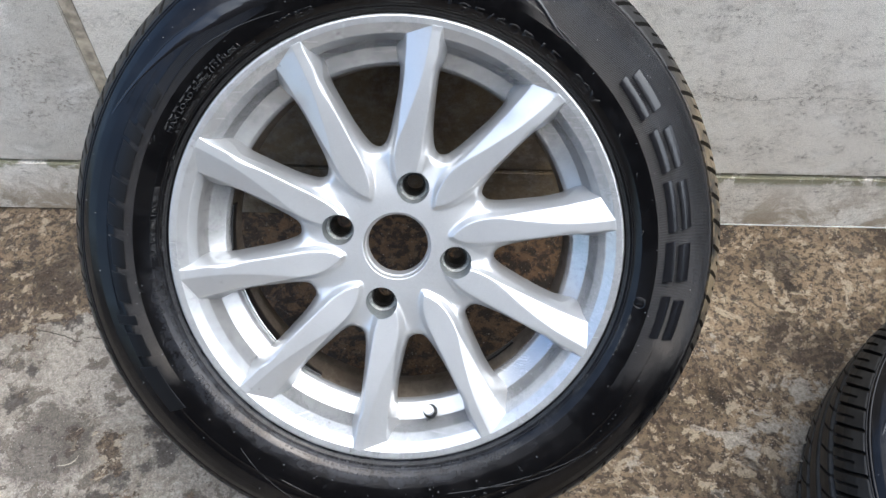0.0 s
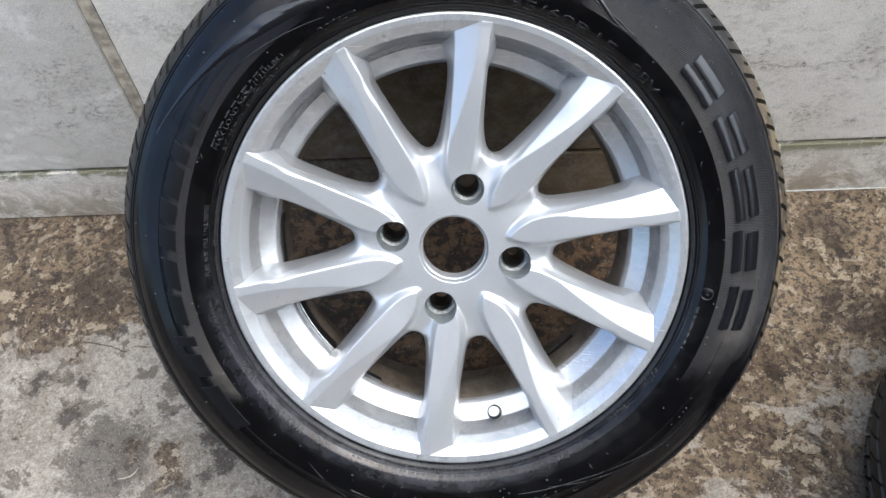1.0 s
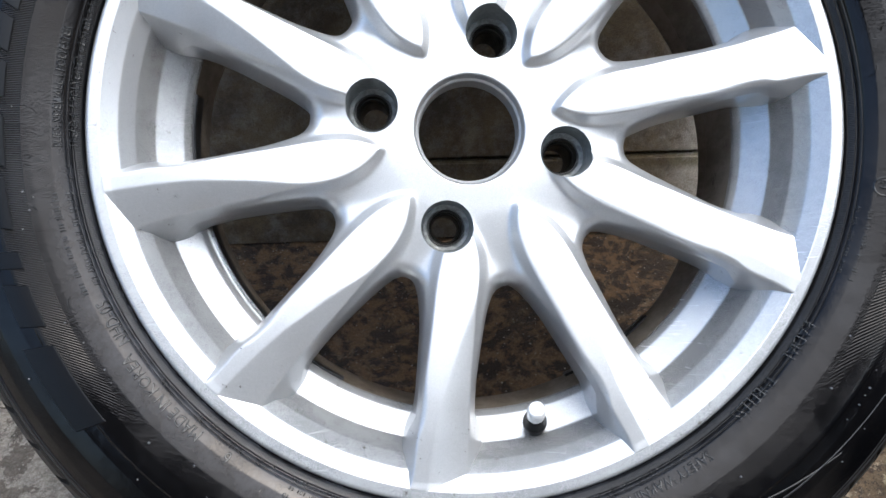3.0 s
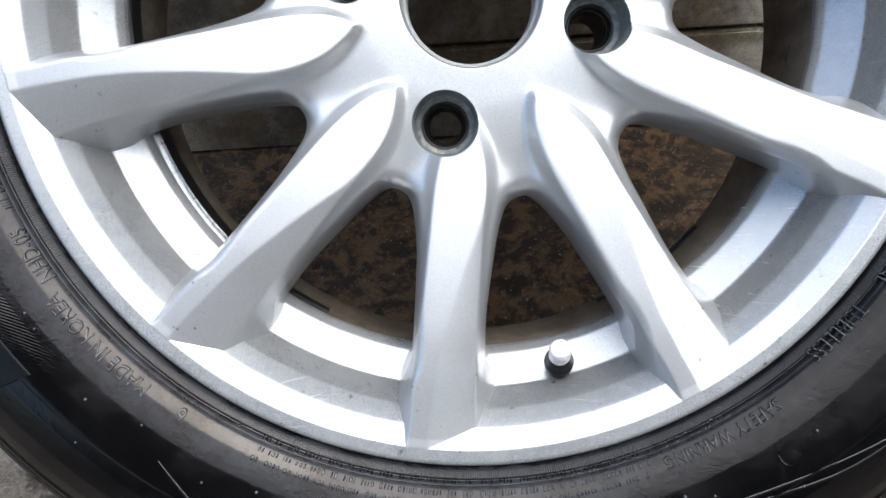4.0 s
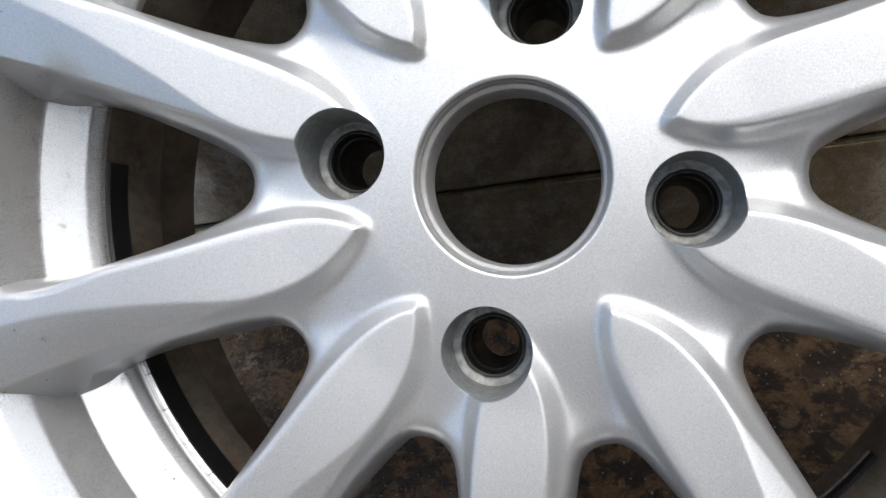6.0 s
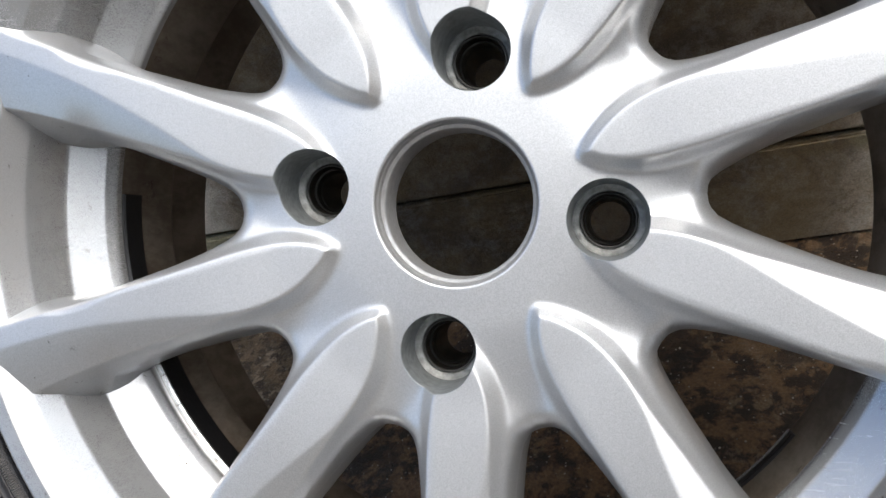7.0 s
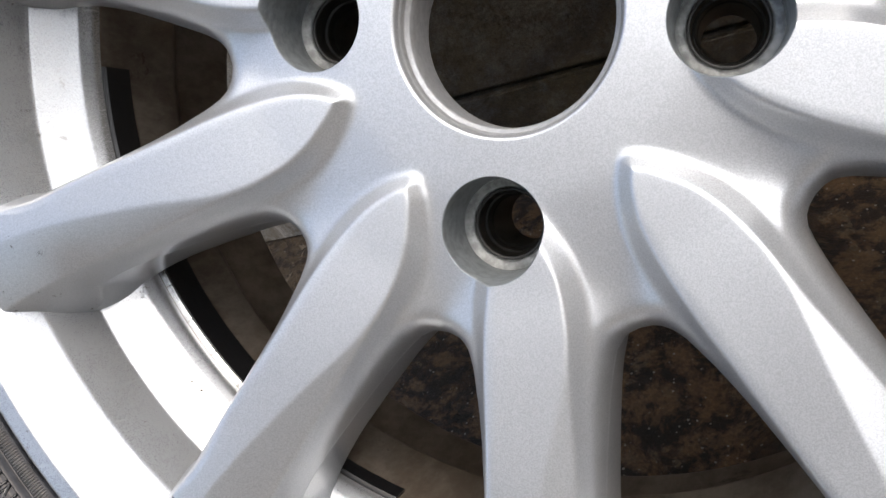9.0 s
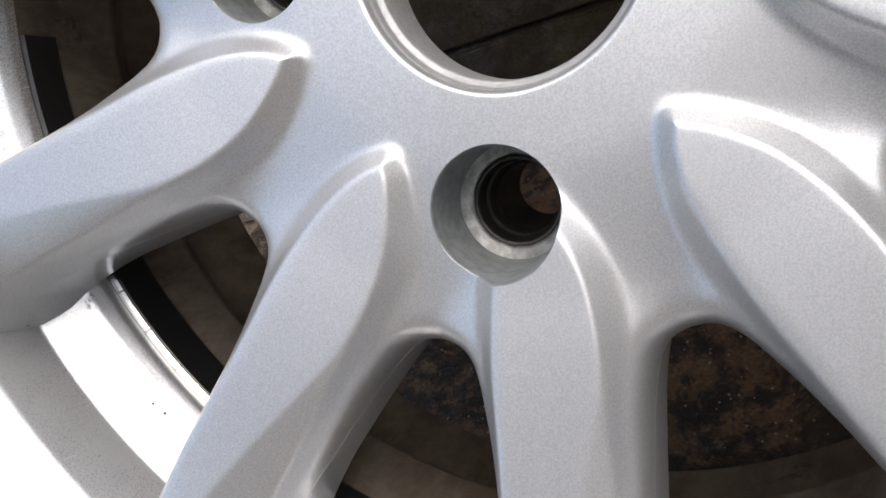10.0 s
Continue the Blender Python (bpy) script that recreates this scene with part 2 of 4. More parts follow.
def yard_concrete():
    n = Nodes("stained_concrete", Roughness=0.8)
    at = n.place()
    x, y, _ = n.axes(at)
    bent = n.warped(at, 7, 0.08)
    grain, fine = n.noise(420, 6, 0.7, at), n.noise(120, 10, 0.72, at)
    patch, mid = n.noise(8.0, 8, 0.62, bent), n.noise(26, 10, 0.70, bent)
    flake = n.noise(46, 10, 0.76, bent)
    # bare pale concrete
    c = n.mix(n.ramp(patch, 0.44, 0.57), (0.51, 0.450, 0.374), (0.35, 0.303, 0.243))
    c = n.mix(n.ramp(fine, 0.51, 0.56, 0.0, 0.34), c, (0.16, 0.130, 0.098))
    c = n.mix(n.ramp(fine, 0.445, 0.41, 0.0, 0.4), c, (0.70, 0.63, 0.53))
    c = n.mix(n.ramp(mid, 0.535, 0.56, 0.0, 0.72), c, (0.13, 0.102, 0.076))
    c = n.mix(n.ramp(n.noise(9, 10, 0.66, bent), 0.565, 0.61, 0.0, 0.8), c, (0.052, 0.043, 0.035))
    # film of soil and algae, thick along the wall and to one side
    lean = n.math("ADD", n.ramp(y, -0.24, -0.13, 0.0, 0.30), n.math("ADD", n.ramp(x, -0.25, 0.22, -0.06, 0.13), n.math("MULTIPLY", n.ramp(x, 0.20, 0.34), n.ramp(y, -0.33, -0.45, 0.0, -0.09))))
    # thinner film on the unseen ground in front, to bounce more light
    lean = n.math("ADD", lean, n.ramp(y, -0.70, -1.1, 0.0, -0.35))
    film = n.math("ADD", n.math("MULTIPLY_ADD", n.math("SUBTRACT", mid, 0.5), 0.7, patch), lean)
    soil = n.mix(n.ramp(patch, 0.43, 0.57), (0.34, 0.250, 0.155), (0.175, 0.122, 0.072))
    soil = n.mix(n.ramp(fine, 0.505, 0.53, 0.0, 0.85), soil, (0.050, 0.033, 0.021))
    soil = n.mix(n.ramp(flake, 0.545, 0.56, 0.0, 0.85), soil, (0.54, 0.445, 0.32))
    soil = n.mix(n.ramp(mid, 0.44, 0.415, 0.0, 0.8), soil, (0.052, 0.035, 0.023))
    c = n.mix(n.ramp(film, 0.54, 0.58, 0.0, 0.96), c, soil)
    # darker, mottled red-brown ground behind the wheel
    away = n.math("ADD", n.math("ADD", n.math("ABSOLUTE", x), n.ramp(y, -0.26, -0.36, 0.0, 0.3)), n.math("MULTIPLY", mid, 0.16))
    behind_wheel = n.math("MULTIPLY", n.ramp(away, 0.40, 0.30), n.ramp(y, 0.03, 0.0))
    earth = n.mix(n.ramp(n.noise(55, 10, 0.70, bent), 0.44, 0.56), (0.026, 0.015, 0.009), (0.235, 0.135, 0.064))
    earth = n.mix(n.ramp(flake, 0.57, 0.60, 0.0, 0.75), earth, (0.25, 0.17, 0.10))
    c = n.mix(n.math("MULTIPLY", behind_wheel, 0.93), c, earth)
    dark = n.ramp(n.noise(12, 10, 0.68, bent), 0.57, 0.63)
    c = n.mix(n.math("MULTIPLY", dark, 0.75), c, (0.035, 0.024, 0.016))
    # unseen ground farther out, coloured dark so the lower tyre reflects less
    c = n.mix(n.ramp(n.math("ADD", y, n.math("MULTIPLY", patch, 0.5)), -1.15, -1.40, 0.0, 0.92), c, n.mix(n.ramp(mid, 0.42, 0.58), (0.075, 0.055, 0.038), (0.035, 0.025, 0.017)))
    # damp patches with ragged edges
    for cx, cy, wide, strength in ((0.47, -0.425, 0.06, 0.7), (0.504, -0.195, 0.05, 0.4), (0.512, -0.071, 0.035, 0.55), (-0.44, -0.378, 0.06, 0.6), (-0.515, -0.125, 0.05, 0.6)):
        dx, dy = n.math("SUBTRACT", x, cx), n.math("SUBTRACT", y, cy)
        far = n.math("SQRT", n.math("ADD", n.math("MULTIPLY", dx, dx), n.math("MULTIPLY", dy, dy)))
        far = n.math("ADD", far, n.math("MULTIPLY", n.math("SUBTRACT", mid, 0.5), wide * 2.4))
        c = n.mix(n.ramp(far, wide, wide * 0.7, 0.0, strength), c, (0.045, 0.032, 0.023))
    grit = n.math("MULTIPLY", n.ramp(n.voronoi(210, at=at), 0.20, 0.13), n.ramp(fine, 0.50, 0.55))
    c = n.mix(n.math("MULTIPLY", grit, 0.8), c, (0.62, 0.57, 0.49))
    c = n.mix(1.0, c, n.mix(n.ramp(grain, 0.40, 0.60), (0.66, 0.66, 0.66), (1.0, 1.0, 1.0)), "MULTIPLY")
    n.set("Base Color", c)
    n.set("Roughness", n.ramp(n.math("ADD", film, n.math("MULTIPLY", behind_wheel, 0.15)), 0.5, 0.75, 0.85, 0.45))
    h = n.math("ADD", n.math("MULTIPLY", fine, 0.5), n.math("MULTIPLY", flake, 0.8))
    h = n.math("SUBTRACT", h, n.math("MULTIPLY", dark, 0.2))
    n.set("Normal", n.bump(h, 1.0, 0.016, n.bump(grain, 1.0, 0.0014)))
    return n.m


SILVER, GLOSSY, BARREL = silver_paint("silver_paint", 0.33, 0.64, (0.40, 0.50)), silver_paint("smooth_silver_paint", 0.27, 0.62, (0.37, 0.44)), bare_silver()
SIDEWALL, TREAD, GROOVE_SHADE = rubber(True), rubber(False), rubber(False, True)
LETTER = plain("raised_rubber_letters", (0.003, 0.003, 0.0034), 0.24, 0, 0.2, 500)
BRANDING = plain("smooth_raised_rubber", (0.005, 0.005, 0.006), 0.2, 0, 0.1, 200)
# darker copy of the block rubber, for the side with dim reflections
BRANDING_DIM = plain("dimmed_raised_rubber", (0.0022, 0.0022, 0.0025), 0.4, 0, 0.1, 200)
GREYED = plain("greyed_rubber", (0.022, 0.022, 0.023), 0.5, 0, 0.3, 300, 0.5)
DUSTY = plain("dusty_rubber", (0.10, 0.10, 0.105), 0.7)
BORE = plain("machined_bore", (0.42, 0.42, 0.42), 0.38, 0.5, 0.3, 500)
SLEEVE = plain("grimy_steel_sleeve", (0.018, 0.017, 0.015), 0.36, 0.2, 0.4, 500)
POCKET = plain("dusty_silver_pocket", (0.43, 0.455, 0.46), 0.42, 0.7, 0.35, 350, 0.7)
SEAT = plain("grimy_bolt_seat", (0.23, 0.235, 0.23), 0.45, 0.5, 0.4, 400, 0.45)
CHROME = plain("chrome_cap", (0.88, 0.88, 0.88), 0.38, 0.5)
BLACK = plain("black_rubber_stem", (0.003, 0.003, 0.0035), 0.35)
WEIGHT = plain("black_tape_weight", (0.010, 0.010, 0.011), 0.30, 0, 0.3, 200)
STEEL = plain("steel_clip", (0.72, 0.73, 0.74), 0.25, 1.0)
BRANDING.node_tree.nodes["Principled BSDF"].inputs["Specular IOR Level"].default_value = 0.5
BRANDING_DIM.node_tree.nodes["Principled BSDF"].inputs["Specular IOR Level"].default_value = 0.25
BLACK.node_tree.nodes["Principled BSDF"].inputs["Specular IOR Level"].default_value = 0.1
LETTER.node_tree.nodes["Principled BSDF"].inputs["Specular IOR Level"].default_value = 0.5
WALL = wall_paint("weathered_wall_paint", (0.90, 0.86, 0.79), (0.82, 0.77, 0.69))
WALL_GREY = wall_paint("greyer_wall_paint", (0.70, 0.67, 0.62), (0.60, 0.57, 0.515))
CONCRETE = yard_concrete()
HOUSE = plain("brown_render", (0.10, 0.085, 0.07), 0.9, 0, 0.4, 40)
WATER = Nodes("clear_water", Roughness=0.03, IOR=1.33, Transmission_Weight=1.0).m
GRIT = plain("pale_grit", (0.55, 0.49, 0.40), 0.8, 0, 0.5, 120, 0.35)
CREAM = plain("cream_plaster", (0.86, 0.60, 0.36), 0.9, 0, 0.4, 40)
SEAL = plain("pale_sealant", (0.62, 0.61, 0.58), 0.7, 0, 0.4, 120)
HAIRLINE = plain("hairline_crack", (0.36, 0.33, 0.28), 0.95)
CRACK = plain("crack_shadow", (0.10, 0.085, 0.065), 0.95)
STRAW = plain("dry_straw", (0.62, 0.55, 0.42), 0.6, 0, 0.4, 900)
MORTAR = plain("brown_mortar", (0.46, 0.40, 0.31), 0.9, 0, 0.9, 70, 0.42)


# ---- mesh helpers ----
def mesh_of(name, verts, faces, material, smooth=True, normals=None):
    me = bpy.data.meshes.new(name)
    me.from_pydata([tuple(map(float, v)) for v in verts], [], [tuple(map(int, f)) for f in faces])
    me.materials.append(material)
    me.polygons.foreach_set("use_smooth", [smooth] * len(me.polygons))
    me.validate()
    if normals is not None and len(me.vertices) == len(normals):
        me.normals_split_custom_set_from_vertices([tuple(map(float, v)) for v in normals])
    return me


def part(name, data, material, parent, label=""):
    """Link a bmesh or a mesh as one object under a thing or a part."""
    if isinstance(data, bmesh.types.BMesh):
        me = bpy.data.meshes.new(name)
        data.to_mesh(me), data.free()
        me.materials.append(material)
    else:
        me = data
    ob = new(name, me)
    ob.parent = parent
    return tagged(ob, label)


def lathe(profile, segments=256, closed=False):
    """Turn (radius, depth) pairs about the wheel's axle."""
    pr = np.array(profile, float)
    a = np.linspace(0, 2 * np.pi, segments, endpoint=False)
    v = np.stack([np.outer(np.sin(a), pr[:, 0]), np.tile(pr[:, 1], (segments, 1)), np.outer(np.cos(a), pr[:, 0])], -1).reshape(-1, 3)
    n, f = len(pr), []
    last = n if closed else n - 1
    for i in range(segments):
        j = (i + 1) % segments
        for k in range(last):
            l = (k + 1) % n
            f.append((i * n + k, i * n + l, j * n + l, j * n + k))
    return v, f


def rounded(profile, radius, steps=3):
    """Round the inner corners of a profile."""
    out = [profile[0]]
    for a, b, c in zip(profile, profile[1:], profile[2:]):
        a, b, c = map(np.array, (a, b, c))
        la, lc = np.linalg.norm(a - b), np.linalg.norm(c - b)
        w = min(radius, la * 0.45, lc * 0.45)
        p, q = b + (a - b) / la * w, b + (c - b) / lc * w
        for s in np.linspace(0, 1, steps + 1):
            out.append(tuple((1 - s) ** 2 * p + 2 * s * (1 - s) * b + s * s * q))
    return out + [profile[-1]]


def box(x0, x1, y0, y1, z0, z1, bevel=0.0):
    bm = bmesh.new()
    bmesh.ops.create_cube(bm, size=1)
    for v in bm.verts:
        v.co = Vector(((x0 + x1) / 2 + v.co.x * (x1 - x0), (y0 + y1) / 2 + v.co.y * (y1 - y0), (z0 + z1) / 2 + v.co.z * (z1 - z0)))
    if bevel:
        bmesh.ops.bevel(bm, geom=bm.edges[:], offset=bevel, segments=2, affect="EDGES")
    return bm


# ---- ground and wall ----
def build_ground():
    near = np.arange(-1.3, 1.3001, 0.02)
    far = np.array([1.6, 2.2, 3.5, 6, 12, 30, 80, 200, 500])
    xs = np.concatenate([-far[::-1], near, far])
    ys = np.concatenate([-far[::-1] - 0.3, near[near < 0.2], [0.6, 1.5, 4, 12, 40, 150, 500]])
    v = []
    for y in ys:
        for x in xs:
            h = 0.0
            if abs(x) < 1.3 and -1.3 < y < 0.2:
                h = 0.0028 * (noise.fractal(Vector((x * 9, y * 9, 0.3)), 0.9, 2.0, 5)) - 0.001
            v.append((x, y, min(h, 0.001)))
    n = len(xs)
    f = [(j * n + i, j * n + i + 1, (j + 1) * n + i + 1, (j + 1) * n + i) for j in range(len(ys) - 1) for i in range(n - 1)]
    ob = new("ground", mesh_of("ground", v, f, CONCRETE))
    tagged(ob, "weathered concrete yard floor stained with brown soil", "ground", kind="structure")
    crack("crack", ob, [(-0.511, -0.215), (-0.475, -0.222), (-0.447, -0.232), (-0.441, -0.2245), (-0.400, -0.2250), (-0.36, -0.228)], False)
    crack("crack", ob, [(-0.334, -0.382), (-0.317, -0.355), (-0.299, -0.343), (-0.269, -0.379)], False)


def crack(name, host, way, on_wall):
    """A hairline crack: a narrow dark ribbon of uneven width that wanders."""
    rnd, v, f = random.Random(len(way)), [], []
    pts = []
    for (a, b), (c, d) in zip(way, way[1:]):
        n = max(3, int(math.hypot(c - a, d - b) / 0.004))
        for i in range(n):
            pts.append((a + (c - a) * i / n + rnd.uniform(-0.0012, 0.0012), b + (d - b) * i / n + rnd.uniform(-0.0012, 0.0012)))
    for i, (a, b) in enumerate(pts):
        w = (0.00018 + rnd.uniform(0, 0.0003)) * (1 if on_wall else 2)
        for s in (-w, w):
            v.append((a, -0.0004, b + s) if on_wall else (a + s * 0.6, b + s, 0.0016))
        if i:
            q = 2 * i
            f.append((q - 2, q - 1, q + 1, q))
    mat = HAIRLINE if on_wall else CRACK
    part("crack", mesh_of("crack", v, f, mat, False), mat, host)


def build_wall():
    GROOVE, JOINT, TOP_EDGE = 0.1031, -0.4010, 0.62
    wall = tagged(new("wall_north"), "pale weathered plastered wall with a grooved plinth", "wall", kind="structure")
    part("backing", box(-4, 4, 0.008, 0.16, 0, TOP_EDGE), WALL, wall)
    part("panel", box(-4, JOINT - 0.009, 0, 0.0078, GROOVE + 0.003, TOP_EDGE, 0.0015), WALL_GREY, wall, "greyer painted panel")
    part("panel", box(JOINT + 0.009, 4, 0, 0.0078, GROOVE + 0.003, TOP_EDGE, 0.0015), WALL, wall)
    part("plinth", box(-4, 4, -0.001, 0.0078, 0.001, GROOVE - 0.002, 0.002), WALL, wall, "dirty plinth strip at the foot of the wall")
    part("mortar_joint", box(JOINT - 0.0088, JOINT + 0.0088, 0.002, 0.0078, GROOVE + 0.003, TOP_EDGE, 0.001), MORTAR, wall, "brown mortar joint")
    crack("crack", wall, [(0.315, 0.212), (0.329, 0.226), (0.355, 0.249), (0.377, 0.243), (0.42, 0.239), (0.473, 0.246), (0.528, 0.244), (0.576, 0.241), (0.70, 0.246)], True)
    part("edge_line", box(0.27, 3.0, -0.0030, -0.0012, 0.0004, 0.0022, 0.0004), SEAL, wall, "pale grey sealing line at the floor")


# ---- the wheel: spoke outline, in millimetres, by radius ----
CW = [(53, 0), (55, 2.0), (57, 3.4), (62, 6.2), (68, 8.4), (75, 10.0), (85, 11.4), (95, 12.1), (105, 12.4), (120, 13.0), (135, 13.8), (155, 15.0), (172, 16.0), (192, 16.7), (198, 17.4), (202, 18.4), (208, 20)]
CCW = [(53, 0), (55, -2.0), (57, -3.4), (62, -6.3), (68, -9.0), (75, -10.8), (85, -12.0), (95, -12.0), (105, -11.5), (120, -11.5), (140, -11.2), (160, -11.5), (183, -12.4), (191, -13.2), (198, -14.2), (202, -15.2), (208, -17)]
RIDGE = [(53, 0), (70, -8.8), (85, -11.6), (93, -11.4), (100, -10.0), (108, -7.8), (116, -5.3), (125, -2.8), (136, -0.1), (150, 3.2), (164, 5.7), (185, 7.7), (199, 8.5), (206, 8.8)]
TOP = [(50, 17.6), (75, 16.0), (100, 13.4), (150, 7.8), (170, 6.0), (190, 4.6), (198, 4.0), (202, 3.4), (204, 3.7), (208, 5.4)]
DROP = [(80, 0.0), (100, 0.6), (120, 2.4), (150, 4.6), (185, 5.6), (208, 6.2)]
FLOOR = [(30, 21.8), (50, 21.9), (60, 22.5), (66, 23.0), (72, 23.6), (78, 24.4), (84, 25.3), (90, 26.7), (97, 28.6), (105, 30.6), (118, 32.4), (135, 33.0), (206, 33.0)]
GAP_CW = [(92.6, 29.1), (92.9, 26.4), (94, 24.2), (96, 22.6), (100, 20.8), (110, 18.8), (121, 17.7), (140, 17.4), (156, 17.3), (165, 17.6), (168, 18.2), (171, 19.8), (176, 21.8), (184, 23.2), (208, 27.0)]
GAP_CCW = [(92.6, 29.1), (92.9, 26.4), (94, 24.2), (97, 21.9), (103, 20.2), (110, 19.0), (125, 17.4), (144, 15.8), (156, 15.8), (165, 16.4), (168, 17.2), (171, 19.2), (176, 21.4), (184, 22.6), (208, 25.0)]
VERTEX = 92.6
SPOKE_AT = 6.7
BOLT_R, BOLT_AT, BOLT_HOLE = 57.4, 15.0, 15.1
BACK = 52.0


def curve(table, r):
    t = np.array(table, float)
    return np.interp(r, t[:, 0], t[:, 1])


def smooth_curve(table, r):
    """The table with its corners eased."""
    return sum(curve(table, r + d) for d in (-3, -1.5, 0, 1.5, 3)) / 5


def to_line(px, pz, line):
    """Distance from points to a polyline."""
    best = np.full(px.shape, 1e9)
    for (ax, az), (bx, bz) in zip(line, line[1:]):
        dx, dz = bx - ax, bz - az
        s = np.clip(((px - ax) * dx + (pz - az) * dz) / (dx * dx + dz * dz + 1e-12), 0, 1)
        best = np.minimum(best, np.hypot(px - ax - s * dx, pz - az - s * dz))
    return best


def bend(r, lat):
    return r * np.sin(lat / r), r * np.cos(lat / r)


def turn_flat(q, a):
    return np.stack([q[..., 0] * math.cos(a) + q[..., 2] * math.sin(a), q[..., 1], -q[..., 0] * math.sin(a) + q[..., 2] * math.cos(a)], -1)


def spoke_lines():
    """Outlines of a spoke's raised leaf and of the windows beside it, as points across the face."""
    fine, wide = np.linspace(53, 208, 140), np.linspace(VERTEX, 208, 200)
    half = radians(18) * wide
    return [list(zip(*bend(*e))) for e in (
        (fine, smooth_tip(CW, fine)), (fine, smooth_tip(CCW, fine)),
        (wide, np.minimum(smooth_or(GAP_CW, wide), half)), (wide, -np.minimum(smooth_or(GAP_CCW, wide), half)))]


def soft_min(k, *fields):
    """The least of several heights, with the meeting lines rounded over."""
    out = -fields[0] / k
    for f in fields[1:]:
        out = np.logaddexp(out, -f / k)
    return -k * out


def leaf_field(px, pz, lines):
    """Heights that one raised leaf gives round its own axis: its top and flanks, and the shelf at its foot."""
    rr = np.hypot(px, pz)
    lat = rr * np.arctan2(px, pz)
    cw, ccw, ridge = (np.where(rr < 53, 0, smooth_tip(t, rr)) for t in (CW, CCW, RIDGE))
    ridge = np.clip(ridge, ccw + 0.3, cw - 0.3)
    out = np.minimum(to_line(px, pz, lines[0]), to_line(px, pz, lines[1]))
    q = np.where((rr > 53) & (lat < cw) & (lat > ccw), -out, out)
    top = np.where(rr > 185, curve(TOP, rr), smooth_curve(TOP, rr))
    soft_ridge = 0.35 * np.logaddexp(0, (ridge - lat) / 0.35)
    top = top + np.clip(soft_ridge / np.maximum(ridge - ccw, 1.0), 0, 1.2) * curve(DROP, rr)
    soft = 0.34
    wall = top + np.interp(rr, [53, 78, 105], [1.25, 1.45, 1.85]) * soft * np.logaddexp(0, q / soft)
    # a narrow shelf runs along the foot of the leaf
    shelf = top + np.interp(rr, [53, 80, 100, 206], [8.0, 5.6, 4.2, 4.2]) + 0.4 * np.clip(q, 0, None)
    return wall, shelf


def swung(px, pz, a):
    return px * math.cos(a) + pz * math.sin(a), -px * math.sin(a) + pz * math.cos(a)


def spoke_depth(px, pz, lines):
    """Depth of the wheel's face at places beside a spoke's axis; the two neighbouring spokes count too, so that the web runs on smoothly."""
    rr = np.hypot(px, pz)
    fields = [leaf_field(*swung(px, pz, radians(a)), lines) for a in (0, 36, -36)]
    wall, shelf = (soft_min(1.2, *(f[i] for f in fields)) for i in (0, 1))
    floor = smooth_curve(FLOOR, rr)
    deep = soft_min(1.5, wall, floor)
    y = soft_min(0.8, wall, soft_min(1.6, floor, shelf))
    d = np.minimum(to_line(px, pz, lines[2]), to_line(px, pz, lines[3]))
    # the edge rolls over into the window
    reach = np.interp(rr, [80, 92, 104, 122], [11.0, 10.0, 7.0, 4.8])
    roll = np.clip(deep - y + 7.0, 4, 15) * (np.clip(reach - d, 0, reach) / reach) ** 2.8
    plain_end = deep + 5.5 * (np.clip(6.0 - d, 0, 6.0) / 6.0) ** 2.1
    w = np.clip((rr - 140) / 20, 0, 1)
    w = w * w * (3 - 2 * w)
    return (y + roll) * (1 - w) + plain_end * w


